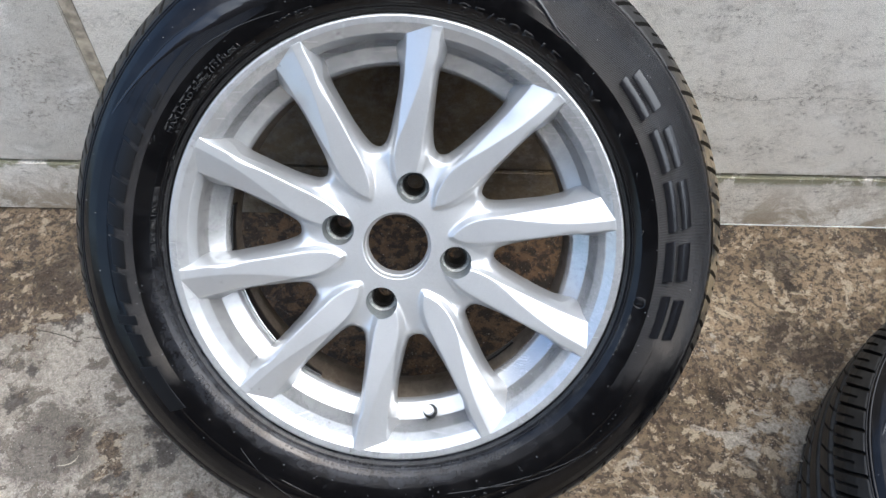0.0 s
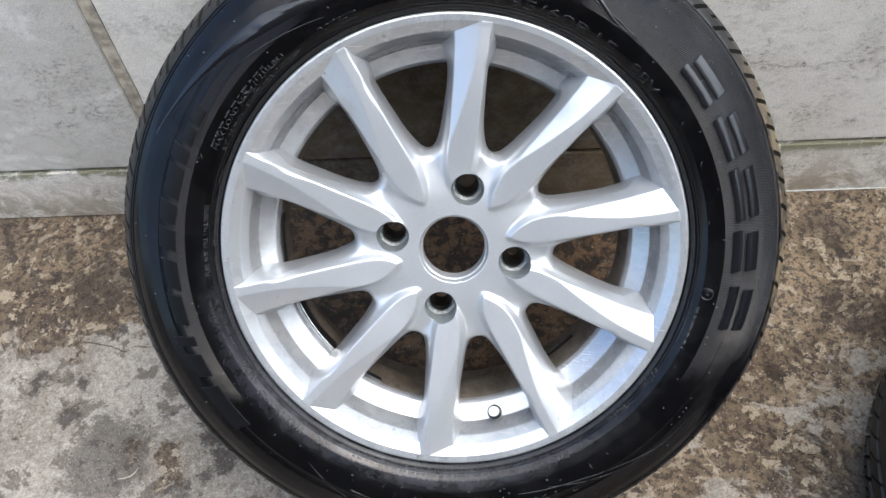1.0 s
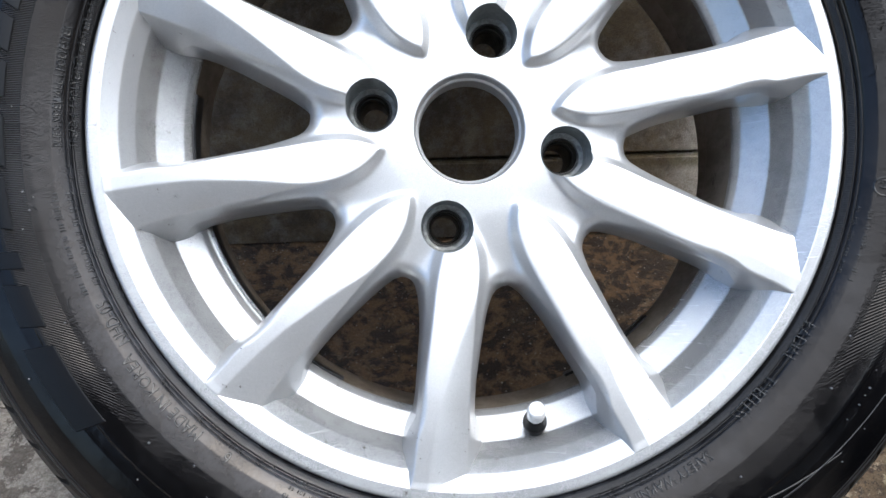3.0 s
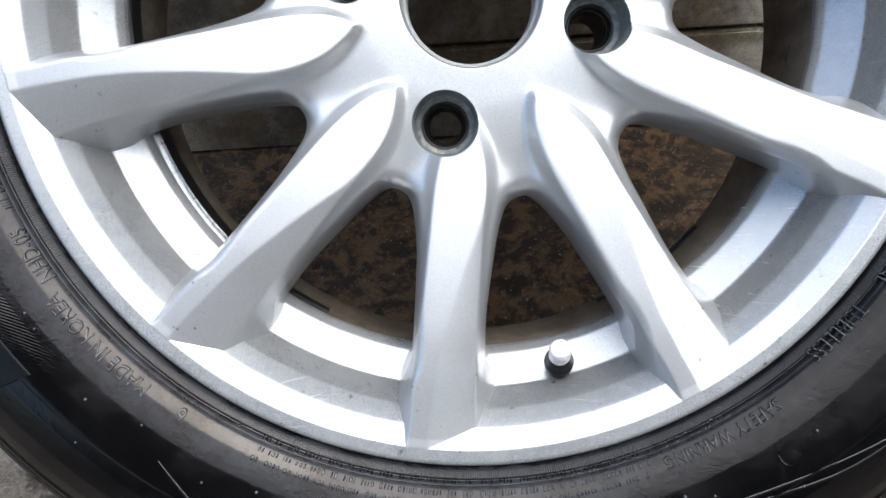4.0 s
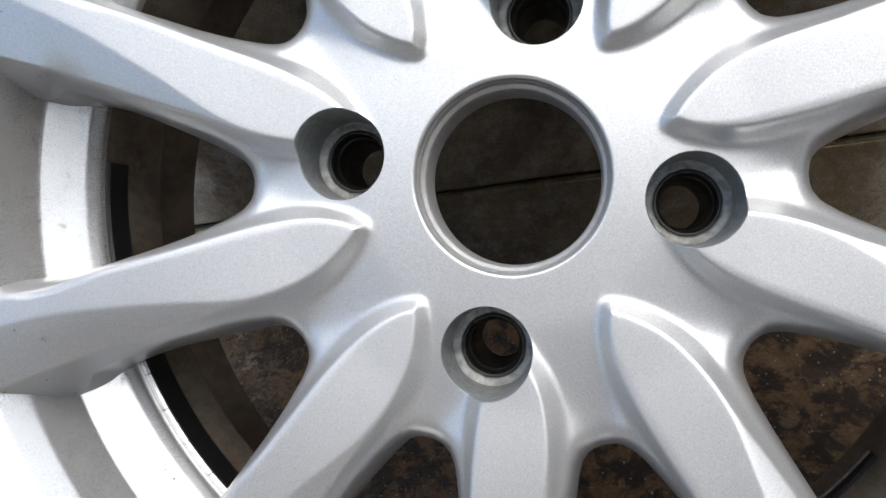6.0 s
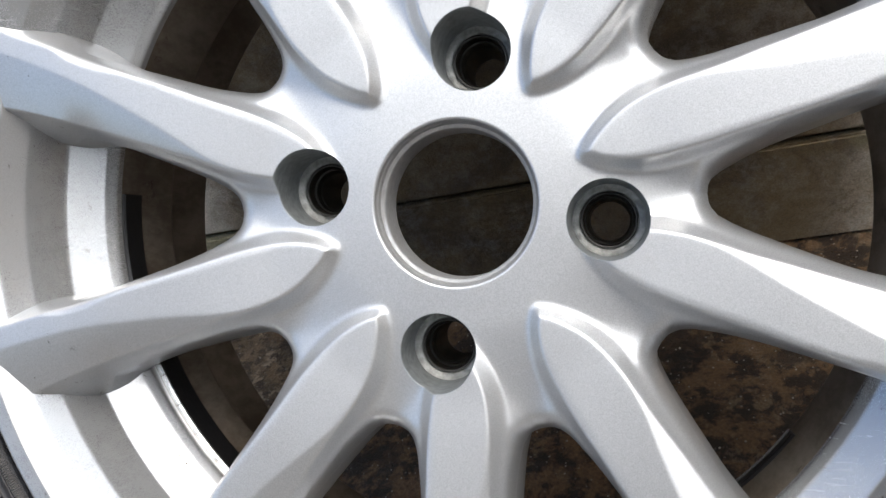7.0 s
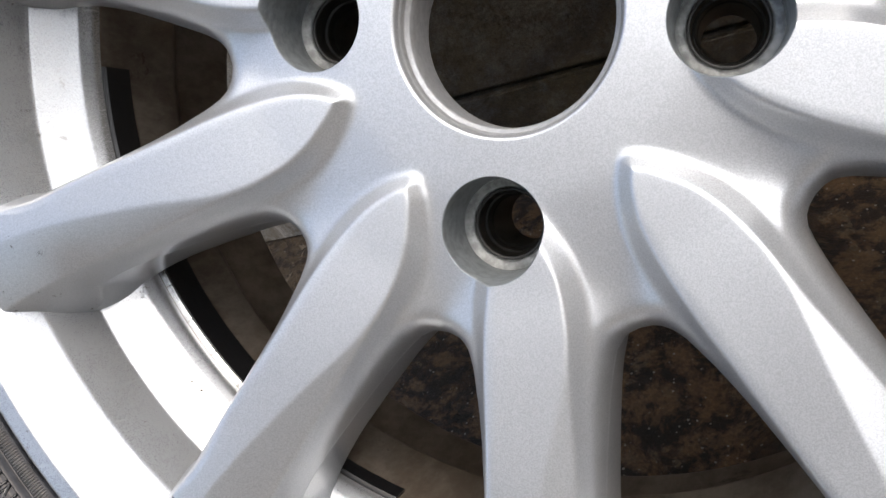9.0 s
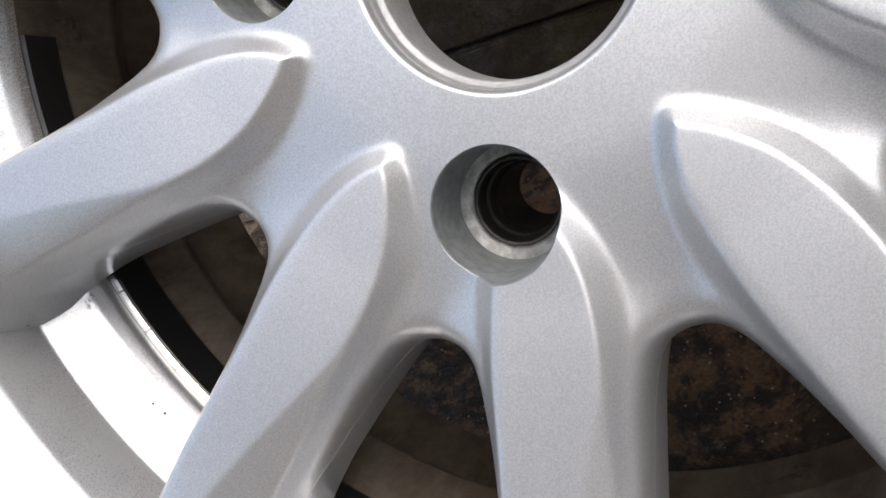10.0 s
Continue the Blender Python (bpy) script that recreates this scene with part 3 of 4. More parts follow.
def spoke_grid():
    """One tenth of the wheel's face: places (rows, columns, 3) in millimetres about the spoke's own axis, and normals."""
    r = np.concatenate([[32.6], np.arange(33.0, 86, 1.0), np.arange(86.1, 92.5, 0.5), np.arange(92.6, 97, 0.22), np.arange(97.1, 152, 1.2), np.arange(152, 174, 0.6), np.arange(174.2, 190, 1.2), np.arange(190, 208.2, 0.7)])
    gap_cw = np.where(r < VERTEX, radians(18) * r, np.minimum(smooth_or(GAP_CW, r), radians(18) * r))
    gap_ccw = -np.where(r < VERTEX, radians(18) * r, np.minimum(smooth_or(GAP_CCW, r), radians(18) * r))
    cw, ccw, ridge = (np.where(r < 53, 0, smooth_tip(t, r)) for t in (CW, CCW, RIDGE))
    ridge = np.clip(ridge, ccw + 0.3, cw - 0.3)
    ease = (1 - np.cos(np.linspace(0, np.pi, 13))) / 2
    cols = []
    edges = (-2.6, -1.6, -0.9, -0.45, 0.0, 0.45, 0.9)
    for s in ease[:-1]:
        cols.append(gap_ccw + (ccw - 2.6 - gap_ccw) * s)
    for e in edges:
        cols.append(ccw + e)
    for e in (-1.2, -0.5, 0.0, 0.5, 1.2):
        cols.append(np.clip(ridge + e, ccw + 1.0, None))
    for s in np.linspace(0, 1, 9)[1:-1]:
        cols.append(ridge + 1.2 + (cw - 0.9 - ridge - 1.2) * s)
    for e in edges[::-1]:
        cols.append(cw - e)
    for s in ease[::-1][1:]:
        cols.append(gap_cw + (cw + 2.6 - gap_cw) * s)
    lat = np.clip(np.sort(np.stack(cols, 1), 1), gap_ccw[:, None], gap_cw[:, None])
    rr = np.repeat(r[:, None], lat.shape[1], 1)
    px, pz = bend(rr, lat)
    lines, e = spoke_lines(), 0.15
    p = np.stack([px, spoke_depth(px, pz, lines), pz], -1)
    slope_x = (spoke_depth(px + e, pz, lines) - spoke_depth(px - e, pz, lines)) / (2 * e)
    slope_z = (spoke_depth(px, pz + e, lines) - spoke_depth(px, pz - e, lines)) / (2 * e)
    nrm = np.stack([slope_x, -np.ones_like(px), slope_z], -1)
    nrm /= np.linalg.norm(nrm, axis=-1, keepdims=True)
    # the web runs on into the neighbouring spoke
    web = r <= VERTEX
    first, last = nrm[web, 0].copy(), nrm[web, -1].copy()
    nrm[web, 0] += turn_flat(last, -radians(36))
    nrm[web, -1] += turn_flat(first, radians(36))
    nrm /= np.linalg.norm(nrm, axis=-1, keepdims=True)
    return r, lat, p, nrm


def smooth_or(table, r):
    """Eased well past the window's inner end, true near it."""
    s = np.clip((r - 97) / 8, 0, 1)
    return curve(table, r) * (1 - s) + smooth_curve(table, r) * s


def smooth_tip(table, r):
    s = np.clip((r - 57) / 6, 0, 1)
    return curve(table, r) * (1 - s) + smooth_curve(table, r) * s


def clip(verts, norms, tris, cx, cz, radius):
    """Cut a round hole out of triangles; returns them and the pairs of points along the cut."""
    verts, norms = [tuple(v) for v in verts], [tuple(v) for v in norms]
    s = [math.hypot(v[0] - cx, v[2] - cz) - radius for v in verts]
    cuts, out, rim = {}, [], []

    def cut(a, b):
        key = (min(a, b), max(a, b))
        if key not in cuts:
            f = s[a] / (s[a] - s[b])
            p = np.array(verts[a]) * (1 - f) + np.array(verts[b]) * f
            h = math.hypot(p[0] - cx, p[2] - cz)
            p[0], p[2] = cx + (p[0] - cx) * radius / h, cz + (p[2] - cz) * radius / h
            verts.append(tuple(p))
            norms.append(tuple(np.array(norms[a]) * (1 - f) + np.array(norms[b]) * f))
            s.append(0.0)
            cuts[key] = len(verts) - 1
        return cuts[key]

    for t in tris:
        keep = [s[i] > 0 for i in t]
        if all(keep):
            out.append(t)
        elif any(keep):
            poly, marks = [], []
            for i in range(3):
                a, b = t[i], t[(i + 1) % 3]
                if s[a] > 0:
                    poly.append(a)
                if (s[a] > 0) != (s[b] > 0):
                    c = cut(a, b)
                    poly.append(c), marks.append(c)
            for i in range(1, len(poly) - 1):
                out.append((poly[0], poly[i], poly[i + 1]))
            if len(marks) == 2:
                rim.append((verts[marks[0]], verts[marks[1]]))
    return verts, norms, out, rim


def turned(v, a):
    c, s = math.cos(a), math.sin(a)
    v = np.asarray(v, float)
    return np.stack([v[:, 0] * c + v[:, 2] * s, v[:, 1], -v[:, 0] * s + v[:, 2] * c], -1)


def build_spokes(rim):
    r, lat, p, nrm = spoke_grid()
    rows, cols = lat.shape
    tris = []
    for i in range(rows - 1):
        for j in range(cols - 1):
            a, b, c, d = i * cols + j, i * cols + j + 1, (i + 1) * cols + j + 1, (i + 1) * cols + j
            tris += [(a, b, c), (a, c, d)]
    bolts = [(BOLT_R * math.sin(radians(BOLT_AT + 90 * b)), BOLT_R * math.cos(radians(BOLT_AT + 90 * b))) for b in range(4)]
    lips = [[] for _ in bolts]
    first = int(np.argmax(r >= VERTEX))
    for k in range(10):
        a = radians(SPOKE_AT + 36 * k)
        v, n, t = turned(p.reshape(-1, 3), a), turned(nrm.reshape(-1, 3), a), tris
        for b, (cx, cz) in enumerate(bolts):
            v, n, t, lip = clip(v, n, t, cx, cz, BOLT_HOLE)
            lips[b] += lip
        used = sorted({i for tri in t for i in tri})
        index = {o: i for i, o in enumerate(used)}
        v, n = [v[i] for i in used], [n[i] for i in used]
        t = [tuple(index[i] for i in tri) for tri in t]
        ob = part("spoke", mesh_of("spoke", np.array(v) / 1000, t, SILVER, normals=n), SILVER, rim)
        # flanks towards the windows, and the hollow back
        fv, ff = [], []
        for side, col in ((-1, 0), (1, cols - 1)):
            base = len(fv)
            for i in range(first, rows):
                x, y, z = p[i, col]
                for depth, out in ((0, 0), (0.25, 0.5), (0.6, 1.0), (1.0, 1.3)):
                    qx, qz = bend(r[i], np.clip(lat[i, col] + side * out, -radians(18) * r[i], radians(18) * r[i]))
                    fv.append((qx, y + (BACK - y) * depth, qz))
            m = rows - first
            for i in range(m - 1):
                for j in range(3):
                    q = base + i * 4 + j
                    ff.append((q, q + 1, q + 5, q + 4))
        flank = mesh_of("flank", turned(fv, a) / 1000, ff, SILVER)
        part("flank", flank, SILVER, ob)
        bv = []
        for i in range(rows):
            for s in np.linspace(0, 1, 7):
                qx, qz = bend(r[i], lat[i, 0] * (1 - s) + lat[i, -1] * s)
                bv.append((qx, BACK, qz))
        bt = []
        for i in range(rows - 1):
            for j in range(6):
                q = i * 7 + j
                bt += [(q, q + 1, q + 8), (q, q + 8, q + 7)]
        bv = turned(bv, a)
        bn = np.tile((0.0, 1.0, 0.0), (len(bv), 1))
        for cx, cz in bolts:
            bv, bn, bt, _ = clip(bv, bn, bt, cx, cz, 10.5)
        used = sorted({i for tri in bt for i in tri})
        index = {o: i for i, o in enumerate(used)}
        part("spoke_back", mesh_of("spoke_back", np.array([bv[i] for i in used]) / 1000, [tuple(index[i] for i in tri) for tri in bt], BARREL, False), BARREL, ob)
    for (cx, cz), lip in zip(bolts, lips):
        edge = {}
        for w in (q for pair in lip for q in pair):
            edge[round(math.atan2(w[0] - cx, w[2] - cz), 3)] = w
        edge = [edge[k] for k in sorted(edge)]
        steps = ((0.0, 1.0), (0.12, 0.993), (0.4, 0.983), (0.9, 0.978), (1.6, 0.976))
        v, f, m = [], [], len(steps) + 1
        for i, w in enumerate(edge):
            for down, k in steps:
                v.append((cx + (w[0] - cx) * k, w[1] + down, cz + (w[2] - cz) * k))
            v.append((cx + (w[0] - cx) * 0.925, 41.0, cz + (w[2] - cz) * 0.925))
            j = (i + 1) % len(edge)
            f += [(i * m + k, i * m + k + 1, j * m + k + 1, j * m + k) for k in range(m - 1)]
        pocket = part("bolt_pocket", mesh_of("bolt_pocket", np.array(v) / 1000, f, POCKET), POCKET, rim, "recessed wheel bolt pocket")
        move = Vector((cx / 1000, 0, cz / 1000))
        # the sleeve is lengthened past the spoke back to keep its hole dark
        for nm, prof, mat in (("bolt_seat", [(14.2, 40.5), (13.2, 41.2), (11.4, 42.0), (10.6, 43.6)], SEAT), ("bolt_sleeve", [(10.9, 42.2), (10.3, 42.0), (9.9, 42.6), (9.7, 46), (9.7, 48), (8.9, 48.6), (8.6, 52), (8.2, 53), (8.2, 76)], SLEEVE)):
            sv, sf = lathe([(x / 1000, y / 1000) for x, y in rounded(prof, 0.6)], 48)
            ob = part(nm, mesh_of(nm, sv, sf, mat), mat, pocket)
            ob.location = move


def build_hub(rim):
    prof = rounded([(0.0328, 0.0218), (0.0322, 0.0219), (0.0317, 0.0224), (0.0314, 0.0236), (0.0313, 0.0245)], 0.0005)
    part("hub_ring", mesh_of("hub_ring", *lathe(prof, 160), SILVER), SILVER, rim)
    prof = rounded([(0.0314, 0.0240), (0.0309, 0.0250), (0.0307, 0.0270), (0.0293, 0.0282), (0.0290, 0.0300), (0.0288, 0.0425), (0.0300, 0.0445), (0.0327, 0.0520)], 0.0004)
    part("hub_bore", mesh_of("hub_bore", *lathe(prof, 160), BORE), BORE, rim, "machined centre bore, dull bare metal")


RIM_FACE = [(0.2068, 0.0150), (0.2090, 0.0115), (0.2098, 0.0075), (0.2095, 0.0045), (0.2084, 0.0032), (0.2072, 0.0029), (0.2018, 0.0036), (0.2008, 0.0044), (0.1938, 0.0096), (0.1931, 0.0106), (0.1878, 0.0198), (0.1831, 0.0388), (0.1692, 0.0488), (0.1672, 0.0516)]
RIM_EDGE = [(0.1672, 0.0516), (0.1664, 0.0530), (0.1662, 0.0560)]
RIM_BARREL = [(0.1662, 0.0560), (0.1660, 0.0600), (0.1660, 0.0980), (0.1690, 0.1030), (0.1800, 0.1180), (0.1835, 0.1220), (0.1850, 0.1640), (0.1870, 0.1680), (0.2000, 0.1700), (0.2065, 0.1720), (0.2075, 0.1760)]


def firm(profile, d=0.0003):
    """Holds the flats of a profile flat, with points close to both ends of each."""
    out = [profile[0]]
    for (a, b), (c, e) in zip(profile, profile[1:]):
        n = math.hypot(c - a, e - b)
        if n > 5 * d:
            out += [(a + (c - a) * d / n, b + (e - b) * d / n), (c - (c - a) * d / n, e - (e - b) * d / n)]
        out.append((c, e))
    return out


def build_rim(wheel):
    rim = part("rim", mesh_of("rim", *lathe(firm(rounded(RIM_FACE + RIM_EDGE[1:], 0.0010, 4)), 320), GLOSSY), GLOSSY, wheel, "silver painted alloy rim with ten leaf-shaped spokes")
    part("barrel", mesh_of("barrel", *lathe(rounded(RIM_BARREL, 0.002, 3), 256), BARREL), BARREL, rim)
    build_hub(rim)
    build_spokes(rim)
    return rim


HALF = [(0.2078, 0.0150), (0.2096, 0.0090), (0.2102, 0.0052), (0.2108, 0.0034), (0.2118, 0.0022), (0.2138, 0.0006), (0.2143, 0.0013), (0.2150, 0.0011), (0.2156, -0.0008), (0.2164, -0.0018), (0.2168, -0.0010), (0.2176, -0.0026), (0.2230, -0.0062), (0.2330, -0.0094), (0.2430, -0.0114), (0.2500, -0.0120), (0.2528, -0.0119), (0.2534, -0.0111), (0.2600, -0.0108), (0.2700, -0.0086), (0.2780, -0.0055), (0.2838, -0.0020), (0.2846, -0.0012), (0.2854, -0.0016), (0.2866, -0.0008), (0.2872, 0.0006), (0.2878, 0.0002), (0.2888, 0.0008), (0.2892, 0.0022)]
CENTRE = 0.088


def build_tyre(wheel):
    front = rounded(HALF, 0.0006, 2)
    prof = front
    tyre = part("tyre", mesh_of("tyre", *lathe(prof, 384), SIDEWALL), SIDEWALL, wheel, "black tyre with wet-looking rubber and raised lettering")
    back = [(r, 2 * CENTRE - y) for r, y in front]
    part("inner_sidewall", mesh_of("inner_sidewall", *lathe(back[::-1], 192), TREAD), TREAD, tyre)
    # tread: grooves run round it, and slots cross it along skewed lines
    pitch, per = 76, 20
    segs = pitch * per
    lead = np.array([0.0010, 0.0018, 0.0030, 0.0044, 0.0058, 0.0072, 0.0085, 0.0097])
    ys = np.concatenate([lead, np.arange(0.011, 0.1655, 0.0015), 2 * CENTRE - lead[::-1]])
    base = np.interp(np.abs(ys - CENTRE), [0, 0.03, 0.055, 0.068, 0.0765, 0.0795, 0.0822, 0.0862, 0.0870], [0.3072, 0.3066, 0.3044, 0.3015, 0.2972, 0.2950, 0.2932, 0.2904, 0.2888])
    skew = np.interp(ys - CENTRE, [-0.088, -0.048, -0.016, 0.016, 0.048, 0.088], [-1.45, -0.45, 0.75, -0.75, 0.45, 1.45]) * 2 * np.pi / pitch
    step = np.arange(segs)
    Y, A = np.meshgrid(ys, step * 2 * np.pi / segs)
    A = A + skew[None]
    R = np.repeat(base[None], segs, 0)
    u = np.abs(Y - CENTRE)
    ring = np.maximum(np.exp(-(((u - 0.014) / 0.0042) ** 6)), np.exp(-(((u - 0.044) / 0.0042) ** 6)))
    col = np.repeat((step % per)[:, None], len(ys), 1)
    slot = np.choose(np.minimum(col, 3), (0.6, 1.3, 0.6, 0.0)) * (u > 0.048) * (u < 0.0866)
    slot2 = np.isin(col, (10, 11)) * (u > 0.018) * (u < 0.040) * 0.4
    sipe = np.isin(col, (10, 11)) * (u > 0.052) * (u < 0.078) * 0.5
    R -= 0.0054 * np.maximum.reduce([ring, slot, slot2, sipe]) * np.clip((0.0872 - u) / 0.002, 0, 1)
    v = np.stack([R * np.sin(A), Y, R * np.cos(A)], -1).reshape(-1, 3)
    n = len(ys)
    f = [(i * n + k, i * n + k + 1, ((i + 1) % segs) * n + k + 1, ((i + 1) % segs) * n + k) for i in range(segs) for k in range(n - 1)]
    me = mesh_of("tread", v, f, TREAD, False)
    me.materials.append(GROOVE_SHADE)
    # faces sunk in slots and grooves take the darkened copy, as painted shade
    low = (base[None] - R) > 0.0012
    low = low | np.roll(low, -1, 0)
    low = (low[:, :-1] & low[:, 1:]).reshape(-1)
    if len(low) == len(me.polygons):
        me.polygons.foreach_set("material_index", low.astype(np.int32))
    part("tread", me, TREAD, tyre, "worn block tread")
    serrations(tyre)
    whiskers(tyre)
    letter_tyre(tyre)
    return tyre


def serrations(tyre):
    """The ring of fine radial teeth beside the rim's flange."""
    n, rows = 1320, ((0.2109, 0.0), (0.2113, 1.0), (0.2134, 1.0), (0.2138, 0.0))
    v, f = [], []
    for i in range(n * 4):
        a = 2 * math.pi * i / (n * 4)
        up = (0.0, 1.0, 1.0, 0.0)[i % 4] * 0.0007
        v += [(r * math.sin(a), float(skin(r)) + 0.0001 - up * k, r * math.cos(a)) for r, k in rows]
        j = (i + 1) % (n * 4)
        f += [(i * 4 + k, i * 4 + k + 1, j * 4 + k + 1, j * 4 + k) for k in range(3)]
    tagged(part("serration", mesh_of("serration", v, f, GREYED, False), GREYED, tyre, "fine moulded radial teeth"), kind="stuff")


def skin(r):
    """Depth of the front sidewall at a radius."""
    t = np.array(HALF)
    return np.interp(r, t[:, 0], t[:, 1])


def arc_text(tyre, words, at, r, height, label="raised lettering"):
    """Raised words that run clockwise round the sidewall, tops outward."""
    data = bpy.data.curves.new("lettering", "FONT")
    data.body, data.size, data.extrude, data.resolution_u = words, height / 0.70, 0.0005, 2
    data.offset, data.bevel_depth, data.bevel_resolution = -0.0002, 0.00024, 1
    tmp = bpy.data.objects.new("lettering", data)
    me = bpy.data.meshes.new_from_object(tmp)
    bpy.data.objects.remove(tmp)
    for v in me.vertices:
        a, rr = radians(at) + v.co.x * 0.92 / r, r + v.co.y
        v.co = (rr * math.sin(a), float(skin(rr)) - 0.0002 - v.co.z, rr * math.cos(a))
    me.materials.clear()
    me.materials.append(LETTER)
    return part("lettering", me, LETTER, tyre, label)


def arc_words(tyre, words, a0, a1, r, height):
    """A raised line of print fitted between two angles."""
    ob = arc_text(tyre, words, 0.0, r, height)
    a = [math.atan2(v.co.x, v.co.z) for v in ob.data.vertices]
    wide = max(a)
    for v, t in zip(ob.data.vertices, a):
        q, t = math.hypot(v.co.x, v.co.z), radians(a0) + t / wide * radians(a1 - a0)
        v.co.x, v.co.z = q * math.sin(t), q * math.cos(t)


def arc_bar(a0, a1, r0, r1, lift=0.0006, slant=0.0):
    """Points and faces of a raised bar on the sidewall, with sloping edges."""
    na, v, f = max(2, int((a1 - a0) / 1.0) + 1), [], []
    w = 0.0005
    cross = [(r0, 0)] + [(r, lift) for r in np.linspace(r0 + w, r1 - w, 7)] + [(r1, 0)]
    angles = [(a0, 0)] + [(a, 1) for a in np.linspace(a0 + 0.12, a1 - 0.12, na)] + [(a1, 0)]
    for a, up in angles:
        for r, l in cross:
            t = radians(a + slant * (r - r0) / (r1 - r0))
            k = (r - r0) / (r1 - r0)
            y = float(skin(r)) if l == 0 or r1 - r0 < 0.005 else float(skin(r0)) * (1 - k) + float(skin(r1)) * k - 0.0022 * k * (1 - k)
            v.append((r * math.sin(t), y + 0.0001 - l * up, r * math.cos(t)))
    for i in range(len(angles) - 1):
        for j in range(8):
            q = i * 9 + j
            f.append((q, q + 1, q + 10, q + 9))
    return v, f


def bars(tyre, name, spans, material, label, lift=0.0006, slant=0.0):
    v, f = [], []
    for a0, a1, r0, r1 in spans:
        w, g = arc_bar(a0, a1, r0, r1, lift, slant)
        f += [tuple(i + len(v) for i in q) for q in g]
        v += w
    return part(name, mesh_of(name, v, f, material, False), material, tyre, label)


def small_print(tyre, a0, a1, radii, height):
    """Rows of print too small to read: short raised bars, a word each."""
    rnd, spans = random.Random(int(a0 * 10)), []
    for r in radii:
        a = a0 + rnd.uniform(0, 1.5)
        while a < a1:
            b = min(a + rnd.uniform(0.7, 2.4), a1)
            while a < b - 0.25:
                wide, tall = rnd.uniform(0.18, 0.42), height / 2 * rnd.uniform(0.7, 1.0)
                spans.append((a, a + wide, r - tall, r + tall))
                a += wide + rnd.uniform(0.10, 0.16)
            a = b + 0.5
    tagged(bars(tyre, "small_print", spans, LETTER, "tiny raised print", 0.0004), kind="stuff")


def ridge(tyre, way):
    """A fine moulded line across the sidewall, through (angle, radius) places."""
    w = np.array(way, float)
    s = np.linspace(0, len(w) - 1, 40)
    a = np.interp(s, range(len(w)), w[:, 0])
    r = np.interp(s, range(len(w)), w[:, 1])
    k = np.ones(9) / 9
    pad = lambda q: np.convolve(np.concatenate([np.full(4, q[0]), q, np.full(4, q[-1])]), k, "valid")
    a, r = np.radians(pad(a)), pad(r)
    v, f = [], []
    for i, (t, q) in enumerate(zip(a, r)):
        thick = 0.0006 * math.sin(math.pi * min(1, max(0.04, i / 39)) ** 0.8) + 0.0002
        for d, l in ((-thick, 0), (0, 0.0006), (thick, 0)):
            v.append(((q + d) * math.sin(t), float(skin(q + d)) + 0.0001 - l, (q + d) * math.cos(t)))
    for i in range(39):
        for j in range(2):
            q = i * 3 + j
            f.append((q, q + 1, q + 4, q + 3))
    part("moulded_line", mesh_of("moulded_line", v, f, LETTER), LETTER, tyre)


def e_ring(tyre):
    """The moulded ring round the approval mark."""
    cx, cz, v, f = 0.2276 * math.sin(radians(101.0)), 0.2276 * math.cos(radians(101.0)), [], []
    for i in range(32):
        a = i * math.pi / 16
        for r, up in ((0.0044, 0.0), (0.0047, 0.0005), (0.0053, 0.0005), (0.0056, 0.0)):
            x, z = cx + r * math.cos(a), cz + r * math.sin(a)
            v.append((x, float(skin(math.hypot(x, z))) + 0.0001 - up, z))
        j = (i + 1) % 32
        f += [(i * 4 + k, i * 4 + k + 1, j * 4 + k + 1, j * 4 + k) for k in range(3)]
    part("mark_ring", mesh_of("mark_ring", v, f, LETTER), LETTER, tyre, "raised ring round an approval mark")


def ribbon(tyre, outer, inner):
    """A smooth raised band that sweeps across the lined sidewall between two (angle, radius) lines."""
    n, m, v, f = 48, 6, [], []
    lines = []
    for way in (outer, inner):
        w = np.array(way, float)
        s = np.linspace(0, 1, len(w))
        t = np.linspace(0, 1, n)
        lines.append((np.interp(t, s, w[:, 0]), np.interp(t, s, w[:, 1])))
    for i in range(n):
        for k in range(m + 1):
            q = k / m
            a = radians(lines[0][0][i] * (1 - q) + lines[1][0][i] * q)
            r = lines[0][1][i] * (1 - q) + lines[1][1][i] * q
            up = 0.0011 * max(0.0, math.sin(math.pi * q)) ** 0.6 * max(0.0, math.sin(math.pi * i / (n - 1))) ** 0.5
            v.append((r * math.sin(a), float(skin(r)) + 0.0001 - up, r * math.cos(a)))
        if i:
            for k in range(m):
                p = i * (m + 1) + k
                f.append((p - m - 1, p - m, p + 1, p))
    part("moulded_band", mesh_of("moulded_band", v, f, BRANDING), BRANDING, tyre, "smooth moulded band")


